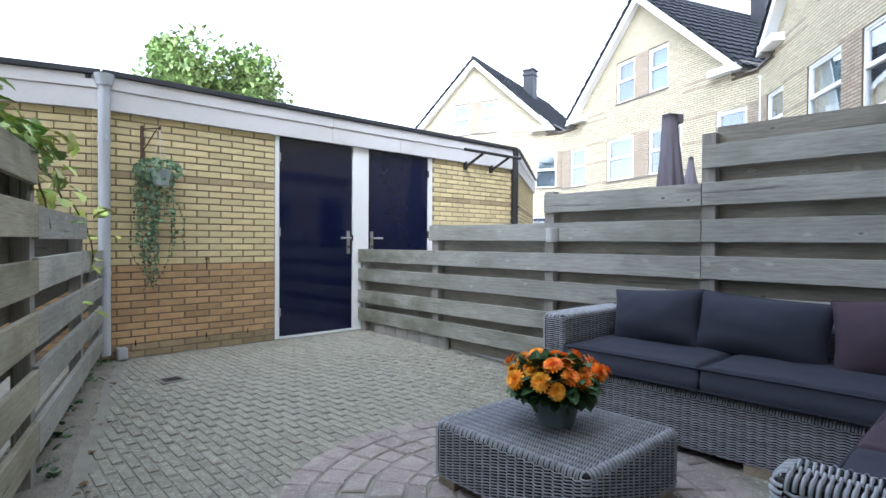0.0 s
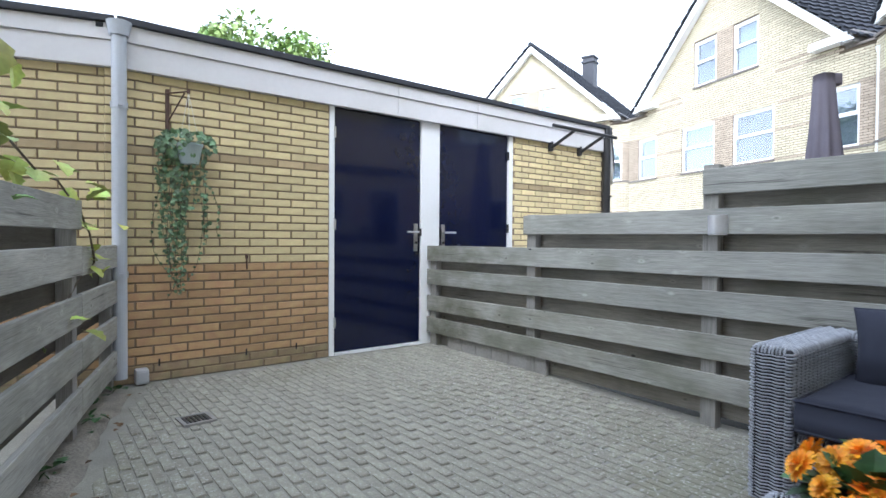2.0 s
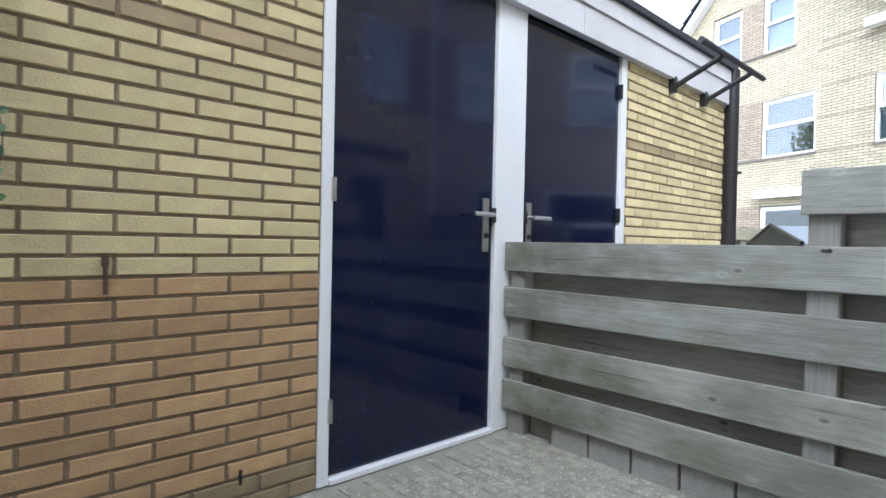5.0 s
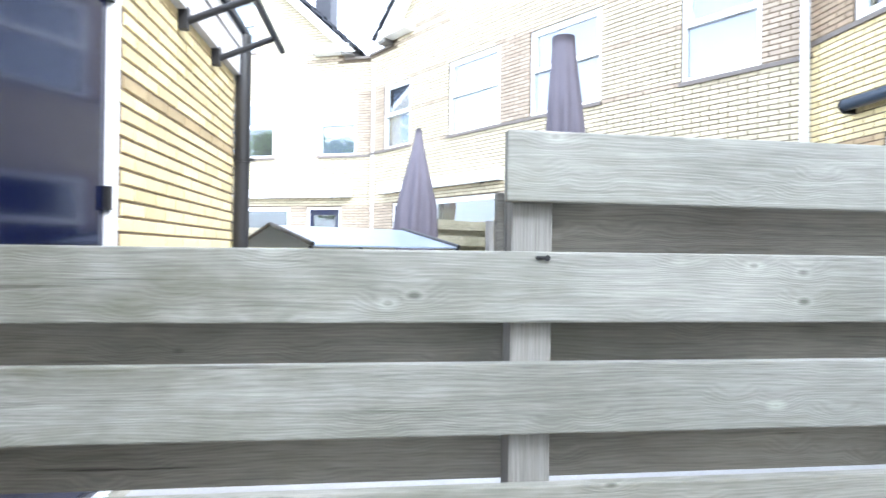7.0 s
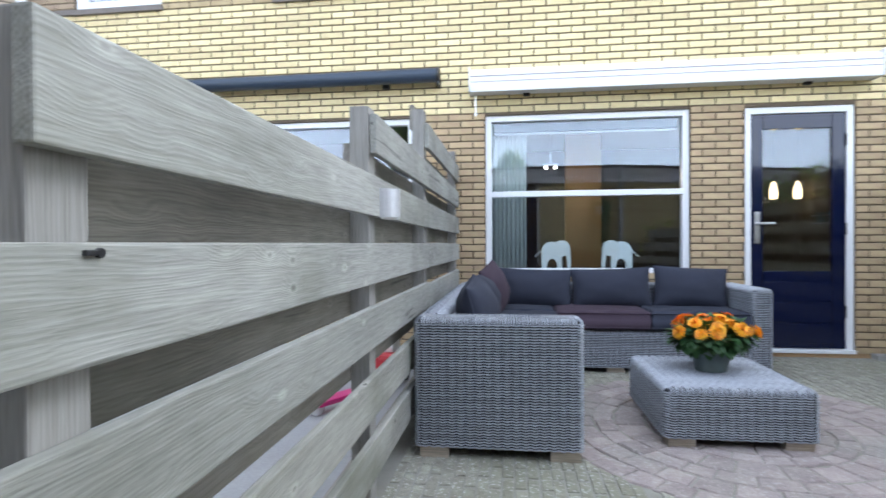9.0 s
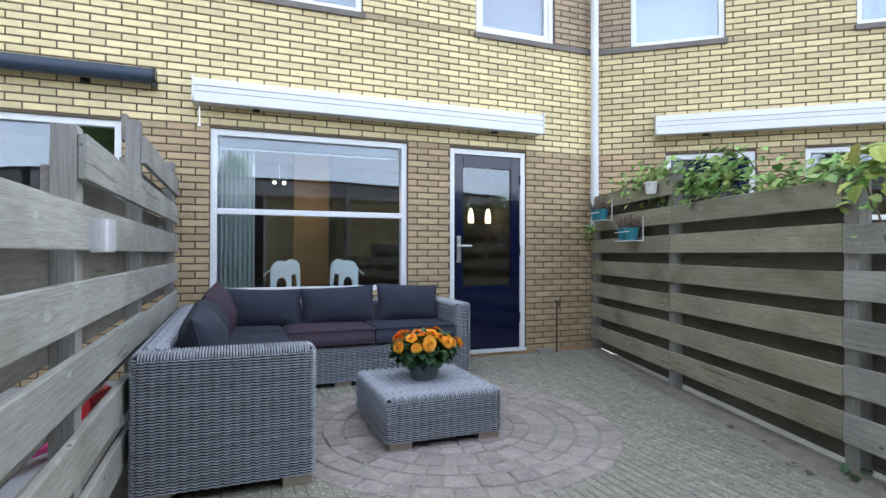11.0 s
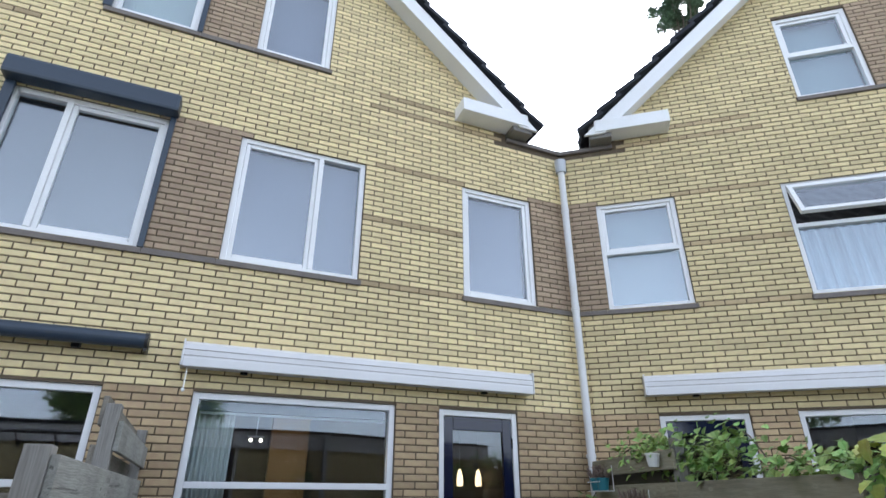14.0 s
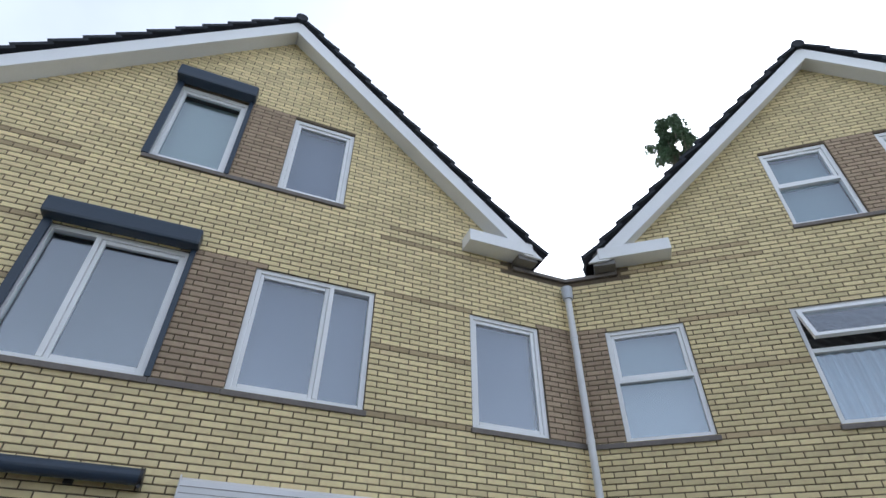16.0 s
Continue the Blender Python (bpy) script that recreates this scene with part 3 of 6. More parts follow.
def fence_run(fence, p0, p1, spans, posts, flip, mat, back=(), rear=None):
    """Planks in the fence's own frame: u along it from p0 to p1, v towards the neighbour. spans: (u0, u1, first plank, last plank)."""
    a, b = Vector((*p0, 0)), Vector((*p1, 0))
    d = (b - a).normalized()
    nrm = Vector((d.y, -d.x, 0)) * flip
    m = Matrix(((nrm.x, d.x, 0, a.x), (nrm.y, d.y, 0, a.y), (0, 0, 1, 0), (0, 0, 0, 1)))
    rng = random.Random(len(spans) * 7 + 3)
    rows = [(u0, u1, k, 0) for u0, u1, k0, k1 in spans for k in range(k0, k1)]
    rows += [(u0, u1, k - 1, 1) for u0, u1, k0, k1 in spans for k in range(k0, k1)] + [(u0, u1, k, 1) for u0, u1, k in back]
    for u0, u1, k, side in rows:
        bm = bmesh.new()
        jz, jt = rng.uniform(-0.005, 0.005), rng.uniform(-0.003, 0.003)
        box(bm, 0, 0.026, 0, u1 - u0 - 0.004, 0, PLANK, 0.004)
        for vert in bm.verts:
            vert.co.z += jt * vert.co.y
        # rear: a separate wood whose colour carries the shade behind the gaps
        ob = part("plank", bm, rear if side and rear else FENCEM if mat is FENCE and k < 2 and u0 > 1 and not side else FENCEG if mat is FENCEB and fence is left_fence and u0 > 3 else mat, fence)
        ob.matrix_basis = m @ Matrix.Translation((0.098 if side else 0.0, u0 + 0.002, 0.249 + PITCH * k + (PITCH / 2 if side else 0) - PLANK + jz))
    for u, h, setback in posts:
        bm = bmesh.new()
        box(bm, 0, 0.07, -0.05, 0.037, -0.12, h, 0.004)
        ob = part("post", bm, FENCEX, fence)
        ob.matrix_basis = m @ Matrix.Translation((0.0272 + setback, u, 0))
    return m


left_fence = thing("fence", None, "weathered brown-grey double-sided plank fence with climbing plants", "fence", "garden fences")
right_fence = thing("fence", None, "weathered grey double-sided plank fence stepping up to the house", "fence", "garden fences")
RF0, RF1 = (3.322, -0.70), (3.322, 4.965)
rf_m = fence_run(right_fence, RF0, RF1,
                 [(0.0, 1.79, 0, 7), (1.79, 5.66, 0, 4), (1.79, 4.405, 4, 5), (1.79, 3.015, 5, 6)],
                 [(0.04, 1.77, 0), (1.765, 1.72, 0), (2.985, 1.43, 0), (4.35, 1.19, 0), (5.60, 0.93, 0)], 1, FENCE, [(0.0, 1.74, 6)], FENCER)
LF0, LF1 = (-0.81, -0.69), (0.775, 4.93)
# FENCED behind: planks coloured dark for the shade in the gaps
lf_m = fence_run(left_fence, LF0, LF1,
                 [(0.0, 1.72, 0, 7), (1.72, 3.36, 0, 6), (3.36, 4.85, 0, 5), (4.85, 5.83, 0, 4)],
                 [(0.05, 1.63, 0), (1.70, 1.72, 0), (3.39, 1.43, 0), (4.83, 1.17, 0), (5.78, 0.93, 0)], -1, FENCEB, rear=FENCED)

# ---- houses: a ring of gabled terraces ----
HW, HC, SLOPE, RIDGE, PARAPET = 8.56, 4.28, 0.915, 8.93, 5.5
SILL_H, UP_TOP = 3.29, 4.695
UPPER = [(0.515, 1.452), (2.635, 3.952), (4.615, 5.932), (7.108, 8.045)]
ATTIC = [(3.155, 3.98), (4.585, 5.45)]
ATTIC_Z = (5.86, 7.21)
GROUND = [(0.87, 1.737, 0.0, 2.09), (2.182, 3.95, 0.66, 2.10), (4.61, 6.378, 0.66, 2.10), (6.823, 7.69, 0.0, 2.09)]
OPEN = [(a, b, SILL_H, UP_TOP) for a, b in UPPER] + [(a, b, *ATTIC_Z) for a, b in ATTIC] + GROUND


def roof_line(x):
    return RIDGE - SLOPE * abs(x - HC) if 0.80 < x < HW - 0.80 else PARAPET


def house_tone(q):
    x, z = (q[0] + q[1]) / 2, q[2]
    if z < 2.10:
        return "light_tan"
    if SILL_H - 0.03 < z < UP_TOP and (x < 0.52 or x > 8.04 or 3.952 < x < 4.615):
        return "panel"
    if 5.82 < z < 7.19 and 3.98 < x < 4.585:
        return "panel"
    if any(abs(z - b) < 0.032 for b in (3.25, 4.0, 4.6875, 5.5, 5.6875)):
        return "band" if 1.4 < x < 2.6 or 5.96 < x < 7.16 or z > 5 and (x < 1.7 or x > 6.7) else "yellow"
    return "yellow"


def window(parent, x0, x1, z0, z1, style, pane, behind, y=0.0, sill=True, name="window"):
    """A white framed window set back in its opening: frame, sashes, panes, sill, and the blind or curtain behind it."""
    w = thing(name, Matrix.Translation((x0, y, z0)))
    w.parent = parent
    wd, ht, f = x1 - x0, z1 - z0, 0.055
    bm = bmesh.new()
    for a, b, c, d in ((0, f, 0, ht), (wd - f, wd, 0, ht), (f, wd - f, 0, f), (f, wd - f, ht - f, ht)):
        box(bm, a, b, -0.10, -0.025, c, d, 0.004)
    part("window_frame", bm, WHITE, w)
    lights = []
    if style == "side":
        s = wd * 0.365
        lights = [(f, s - 0.02, f, ht - f, 0), (s + 0.03, wd - f, f, ht - f, 1)]
        bar = (s - 0.02, s + 0.03, f, ht - f)
    elif style == "side_flip":
        s = wd * 0.65
        lights = [(f, s - 0.03, f, ht - f, 1), (s + 0.02, wd - f, f, ht - f, 0)]
        bar = (s - 0.03, s + 0.02, f, ht - f)
    elif style == "transom":
        s = ht * 0.52
        lights = [(f, wd - f, f, s - 0.025, 0), (f, wd - f, s + 0.025, ht - f, 1)]
        bar = (f, wd - f, s - 0.025, s + 0.025)
    elif style == "fixed":
        s = ht * 0.505
        lights = [(f, wd - f, f, s - 0.025, 0), (f, wd - f, s + 0.025, ht - f, 0)]
        bar = (f, wd - f, s - 0.025, s + 0.025)
    elif style == "tilted":
        s = ht * 0.60
        lights = [(f, wd - f, f, s - 0.03, 0)]
        bar = (f, wd - f, s - 0.03, s + 0.02)
        top = thing("top_light", Matrix.Translation((0, -0.03, ht - f)) @ pose(0, 0, 0, 24, 0, 0))
        top.parent = w
        drop = ht - f - s - 0.02
        bm = bmesh.new()
        for a, b, c, d in ((f, f + 0.05, -drop, 0), (wd - f - 0.05, wd - f, -drop, 0), (f + 0.05, wd - f - 0.05, -drop, -drop + 0.05), (f + 0.05, wd - f - 0.05, -0.05, 0)):
            box(bm, a, b, -0.02, 0.03, c, d, 0.003)
        part("sash", bm, WHITE, top, "white sash tilted open")
        boxpart("pane", pane, top, f + 0.046, wd - f - 0.046, 0.0, 0.006, -drop + 0.046, -0.046)
        verts = []
        for k in range(81):
            y = -0.19 + 0.02 * math.sin(k * 0.8)
            verts += [(wd * k / 80, y, 0.03), (wd * k / 80, y, s)]
        faces = [(k * 2, k * 2 + 2, k * 2 + 3, k * 2 + 1) for k in range(80)]
        rawpart("curtain", verts, faces, BLUECURTAIN, w, "pleated blue and white curtain", smooth=True)
        behind = None
    else:
        lights = [(f, wd - f, f, ht - f, 1)]
        bar = None
    if bar:
        bm = bmesh.new()
        box(bm, bar[0], bar[1], -0.095, -0.020, bar[2], bar[3], 0.004)
        part("mullion", bm, WHITE, w)
    for a, b, c, d, opening in lights:
        if opening:
            bm = bmesh.new()
            g = 0.045
            for p, q, r, s in ((a, a + g, c, d), (b - g, b, c, d), (a + g, b - g, c, c + g), (a + g, b - g, d - g, d)):
                box(bm, p + 0.002, q - 0.002, -0.088, -0.045, r + 0.002, s - 0.002, 0.003)
            part("sash", bm, WHITE, w)
            a, b, c, d = a + g, b - g, c + g, d - g
        boxpart("pane", pane, w, a - 0.004, b + 0.004, -0.074, -0.068, c - 0.004, d + 0.004)
        # DARKROOM passed here makes a dark sheet standing in for interior gloom.
        if behind:
            boxpart("blind", behind, w, a - 0.03, b + 0.03, -0.20, -0.19, c - 0.04, d + 0.04)
    if sill:
        boxpart("sill", SILL, w, -0.025, wd + 0.025, -0.10, 0.04, -0.058, -0.004, 0.005)
    return w


def roof(parent):
    """Two tiled slopes, their tiles in lapping rows with a rolled profile."""
    run = HC - 0.50
    length = math.hypot(run, run * SLOPE)
    for side in (-1, 1):
        verts, faces = [], []
        rows, cols, back, front = 14, 62, -9.2, 0.30
        along = Vector((side * run, 0, -run * SLOPE)).normalized()
        out = Vector((side * SLOPE, 0, 1)).normalized()
        ys = np.linspace(front, back, cols)
        for r in range(rows):
            s0, s1 = length * r / rows, length * (r + 1) / rows + 0.035
            verts, faces, base = [], [], 0
            for s, lift in ((s0, 0.052), (s1, 0.108), (s1, 0.06), (s0, 0.02)):
                for k, yy in enumerate(ys):
                    wave = 0.017 * math.cos(k * math.pi) if lift > 0.05 else 0.0
                    p = Vector((HC, yy, RIDGE + 0.16)) + along * s + out * (lift + wave)
                    verts.append(tuple(p))
            for q in range(4):
                for k in range(cols - 1):
                    a, b = base + q * cols + k, base + ((q + 1) % 4) * cols + k
                    faces.append((a, a + 1, b + 1, b))
            for k in (0, cols - 1):
                faces.append(tuple(base + q * cols + k for q in range(4)))
            rawpart("roof_covering", verts, faces, TILE, parent)
        # verge board under the tiles, soffit behind it
        bm = bmesh.new()
        x_end = HC + side * (run + 0.02)
        zz = RIDGE + 0.155
        o = [(HC, zz), (x_end, zz - SLOPE * (run + 0.02)), (x_end - side * 0.26, zz - SLOPE * (run + 0.02)), (HC, zz - 0.27)]
        prism(bm, o, 0.22, 0.255)
        part("verge_board", bm, WHITE, parent)
        bm = bmesh.new()
        o = [(HC, zz - 0.17), (x_end - side * 0.30, zz - 0.17 - SLOPE * (run - 0.28)), (x_end - side * 0.30, zz - 0.21 - SLOPE * (run - 0.28)), (HC, zz - 0.215)]
        prism(bm, o, 0.0, 0.22)
        part("soffit", bm, WHITE, parent)
        # boxed eaves end, gutter along the eaves
        ex = HC + side * (HC - 0.80)
        a, b = sorted((ex - side * 0.74, ex + side * 0.18))
        boxpart("eaves_box", WHITE, parent, a, b, 0.005, 0.27, 5.63, 5.81, 0.006)
        a, b = sorted((ex - side * 0.02, ex + side * 0.26))
        boxpart("gutter", ZINC, parent, a, b, -9.0, 0.22, 5.56, 5.84, 0.01)
    bm = bmesh.new()
    tube(bm, (HC, 0.32, RIDGE + 0.21), (HC, -9.2, RIDGE + 0.21), 0.09, 12)
    part("ridge", bm, TILE, parent)
    bm = bmesh.new()
    box(bm, HC - 0.95, HC - 0.40, -4.9, -4.35, 7.7, 9.75, 0.01)
    box(bm, HC - 1.0, HC - 0.35, -4.95, -4.3, 9.5, 9.6, 0.01)
    box(bm, HC - 1.0, HC - 0.35, -4.95, -4.3, 9.75, 9.83, 0.01)
    part("chimney", bm, ROOFEDGE, parent)


def house_door(parent, x0, x1, flip=False):
    d = thing("house_door", Matrix.Translation((x0, 0, 0)))
    d.parent = parent
    w, f = x1 - x0, 0.055
    bm = bmesh.new()
    for a, b, c, e in ((0, f, 0, 2.09), (w - f, w, 0, 2.09), (f, w - f, 2.035, 2.09)):
        box(bm, a, b, -0.10, -0.015, c, e, 0.004)
    box(bm, 0, w, -0.10, 0.02, 0, 0.03, 0.004)
    part("door_frame", bm, WHITE, d)
    bm = bmesh.new()
    s = 0.105
    for a, b, c, e in ((f, f + s, 0.035, 2.03), (w - f - s, w - f, 0.035, 2.03), (f + s, w - f - s, 0.035, 0.69), (f + s, w - f - s, 1.905, 2.03)):
        box(bm, a + 0.002, b - 0.002, -0.075, -0.032, c, e, 0.003)
    for z in (0.24, 0.42, 0.60):
        box(bm, f + s, w - f - s, -0.034, -0.028, z - 0.165, z, 0.003)
    part("door_leaf", bm, NAVY, d, "navy panelled leaf with a tall pane")
    boxpart("pane", GLASS, d, f + s - 0.01, w - f - s + 0.01, -0.058, -0.052, 0.68, 1.915)
    hx = w - f - 0.055 if not flip else f + 0.055
    sg = -1 if not flip else 1
    bm = bmesh.new()
    box(bm, hx - 0.022, hx + 0.022, -0.034, -0.022, 0.93, 1.20, 0.003)
    tube(bm, (hx, -0.03, 1.10), (hx, 0.025, 1.10), 0.010)
    tube(bm, (hx, 0.022, 1.10), (hx + sg * 0.12, 0.022, 1.10), 0.010)
    part("handle", bm, STEEL, d, "chrome lever handle")
    for z in (0.35, 1.05, 1.80):
        kx = f if not flip else w - f
        bm = bmesh.new()
        tube(bm, (kx, -0.025, z - 0.05), (kx, -0.025, z + 0.05), 0.009)
        part("hinge", bm, BLACK, d)
    return d


def house(name, m, styles, label, behind, rooms=True):
    h = thing(name, m, label, "house", "terraced houses")
    bm = bmesh.new()
    edges = [(SLOPE, 1, RIDGE + SLOPE * HC), (-SLOPE, 1, RIDGE - SLOPE * HC)]
    wall_core(bm, 0.8, HW - 0.8, 0.0, RIDGE, OPEN, -0.30, 0.0, edges)
    wall_core(bm, 0.0, 0.8, 0.0, PARAPET, OPEN, -0.30, 0.0)
    wall_core(bm, HW - 0.8, HW, 0.0, PARAPET, OPEN, -0.30, 0.0)
    bmesh.ops.remove_doubles(bm, verts=bm.verts, dist=0.0005)
    part("wall", bm, GREYMORTAR, h)
    boxpart("wall", TAN, h, 0.0, 0.25, -9.0, -0.3, 0, PARAPET)
    boxpart("wall", TAN, h, HW - 0.25, HW, -9.0, -0.3, 0, PARAPET)
    boxpart("wall", TAN, h, 0.25, HW - 0.25, -9.0, -8.75, 0, PARAPET)
    for a, b in ((-0.05, 0.82), (HW - 0.82, HW + 0.05)):
        boxpart("coping", SILL, h, a, b, -0.32, 0.045, PARAPET, PARAPET + 0.055, 0.006)
    for a, b, zz in ((0.0, UPPER[0][0] - 0.027, SILL_H), (UPPER[1][1] + 0.027, UPPER[2][0] - 0.027, SILL_H), (UPPER[3][1] + 0.027, HW, SILL_H), (ATTIC[0][1] + 0.027, ATTIC[1][0] - 0.027, ATTIC_Z[0])):
        boxpart("sill_course", SILL, h, a, b, -0.02, 0.034, zz - 0.055, zz, 0.004)
    for (a, b), st, bl in zip(UPPER, styles[0], behind[0]):
        window(h, a, b, SILL_H, UP_TOP, st, SKYGLASS, bl)
    for (a, b), st, bl in zip(ATTIC, styles[1], behind[1]):
        window(h, a, b, *ATTIC_Z, st, SKYGLASS, bl)
    for (a, b, c, d), st in zip(GROUND[1:3], styles[2]):
        window(h, a, b, c, d, st, GLASS, None, sill=False)
    house_door(h, *GROUND[0][:2])
    house_door(h, *GROUND[3][:2], True)
    roof(h)
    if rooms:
        # Plain backing whose dark colour stands in for unlit rooms.
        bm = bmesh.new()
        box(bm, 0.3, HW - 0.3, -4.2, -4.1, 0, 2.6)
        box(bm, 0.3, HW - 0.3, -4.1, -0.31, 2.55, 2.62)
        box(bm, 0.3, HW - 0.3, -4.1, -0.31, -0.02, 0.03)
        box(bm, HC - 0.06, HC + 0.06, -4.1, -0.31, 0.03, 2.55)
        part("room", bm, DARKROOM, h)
    return h


HOUSE_M = Matrix.Translation((-0.87, -0.71, 0))
GREY4, PALE4 = ((BLIND, BLIND, GREYSCREEN, BLIND), (BLIND, PALESCREEN)), ((PALEBLIND,) * 4, (PALEBLIND,) * 2)
own_house = house("terraced_house", HOUSE_M, (("single", "side", "side_flip", "single"), ("single", "single"), ("fixed", "fixed")),
                  "yellow brick gabled terraced house with navy doors", GREY4, rooms=False)
OTHER_M = pose(7.69, -0.715, -0.12, 0, 0, 35.6)
RING = [pose(14.68, 4.12, -0.14, 0, 0, 69.8), pose(18.34, 12.35, 0, 0, 0, 105.9), pose(-0.87, -0.71, 0, 0, 0, -38.0) @ Matrix.Translation((0.12 - HW, 0, 0))]
far_styles = (("transom",) * 4, ("transom",) * 2, ("transom",) * 2)
other = house("terraced_house", OTHER_M, far_styles, "yellow brick gabled terraced house with divided white windows", ((BLIND, DARKROOM, PALEBLIND, BLIND), (PALEBLIND, BLIND)))
near_styles = (("single", "transom", "tilted", "transom"), ("transom", "transom"), ("fixed", "fixed"))
neighbour = house("terraced_house", RING[2], near_styles, "yellow brick gabled terraced house with a tilted top light", PALE4)

bm = bmesh.new()
box(bm, -0.87, 3.47, -0.95, -0.7135, -0.14, -0.0005)
tagged(part("footing", bm, TAN), "brown brick footing under the house wall", "wall", kind="structure")

# ---- wicker, cushions, leaves ----
def weave(acc, o, u, v, n, w, h, pitch=0.0125, stake=0.043):
    """Woven strands along u, one above the other along v, bowing in and out round the stakes; n points outwards."""
    verts, faces = acc
    o, u, v, n = (Vector(q) for q in (o, u, v, n))
    rows, cells = max(1, int(round(h / pitch))), max(2, int(round(w / stake)))
    ph, cw = h / rows, w / cells
    for r in range(rows):
        base = len(verts)
        steps = cells * 2 + 1
        for k in range(steps):
            bow = 0.0085 if k % 2 else -0.007
            p = o + u * (k * cw / 2) + v * ((r + 0.5) * ph) + n * bow
            wide = (0.62 if k % 2 else 0.40) * (1.0 + 0.10 * math.sin(r * 2.3 + k * 0.7))
            for a, d in ((-0.5, -0.002), (-0.26, 0.003), (0.26, 0.003), (0.5, -0.002)):
                verts.append(tuple(p + v * (ph * a * wide) + n * d))
        for k in range(steps - 1):
            for j in range(3):
                a = base + k * 4 + j
                faces.append((a, a + 4, a + 5, a + 1))


def straps(acc, p0, p1, n1, n2, r, pitch=0.0125):
    """Strands that bend round the edge from p0 to p1, where faces with outward normals n1 and n2 meet."""
    verts, faces = acc
    p0, p1, n1, n2 = (Vector(q) for q in (p0, p1, n1, n2))
    count = max(1, int(round((p1 - p0).length / pitch)))
    step = (p1 - p0) / count
    for k in range(count):
        c = p0 + step * (k + 0.5) - (n1 + n2) * r
        swell = 0.003 if k % 2 else 0.0
        base = len(verts)
        for q in range(6):
            g = math.pi / 2 * q / 5
            out = n1 * math.cos(g) + n2 * math.sin(g)
            for side, d in ((-0.34, -0.002), (-0.16, 0.003), (0.16, 0.003), (0.34, -0.002)):
                verts.append(tuple(c + out * (r + d + swell) + step * side))
        for q in range(5):
            for j in range(3):
                i = base + q * 4 + j
                faces.append((i, i + 4, i + 5, i + 1))


def wicker_block(name, parent, x0, x1, y0, y1, z0, z1, sides="xXyYZ", label="", r=0.024):
    """A woven block with rounded edges: a dark core wrapped in strands on the sides named (x: low x, X: high x, ..., Z: top)."""
    # The core's near-black shows between the strands as painted gap shade.
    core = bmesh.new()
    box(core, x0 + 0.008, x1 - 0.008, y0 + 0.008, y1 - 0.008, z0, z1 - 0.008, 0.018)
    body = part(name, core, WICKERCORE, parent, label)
    acc = ([], [])
    rx0, rx1 = r if "x" in sides else 0, r if "X" in sides else 0
    ry0, ry1 = r if "y" in sides else 0, r if "Y" in sides else 0
    rz = r if "Z" in sides else 0
    w, d, h = x1 - x0 - rx0 - rx1, y1 - y0 - ry0 - ry1, z1 - z0 - rz
    X, Y, Z = (Vector(q) for q in ((1, 0, 0), (0, 1, 0), (0, 0, 1)))
    if "y" in sides:
        weave(acc, (x0 + rx0, y0, z0), X, Z, -Y, w, h)
    if "Y" in sides:
        weave(acc, (x0 + rx0, y1, z0), X, Z, Y, w, h)
    if "x" in sides:
        weave(acc, (x0, y0 + ry0, z0), Y, Z, -X, d, h)
    if "X" in sides:
        weave(acc, (x1, y0 + ry0, z0), Y, Z, X, d, h)
    if "Z" in sides:
        if w > d:
            weave(acc, (x0 + rx0, y0 + ry0, z1), Y, X, Z, d, w)
        else:
            weave(acc, (x0 + rx0, y0 + ry0, z1), X, Y, Z, w, d)
        for key, p, q, n in (("x", (x0, y0 + ry0, z1), (x0, y1 - ry1, z1), -X), ("X", (x1, y0 + ry0, z1), (x1, y1 - ry1, z1), X),
                             ("y", (x0 + rx0, y0, z1), (x1 - rx1, y0, z1), -Y), ("Y", (x0 + rx0, y1, z1), (x1 - rx1, y1, z1), Y)):
            if key in sides:
                straps(acc, p, q, n, Z, r)
    for keys, p, n1, n2 in (("xy", (x0, y0), -X, -Y), ("xY", (x0, y1), -X, Y), ("Xy", (x1, y0), X, -Y), ("XY", (x1, y1), X, Y)):
        if keys[0] in sides and keys[1] in sides:
            straps(acc, (*p, z0), (*p, z1 - rz * 0.6), n1, n2, r)
    rawpart("weave", *acc, WICKER, body, "grey woven strands", smooth=True)
    return body


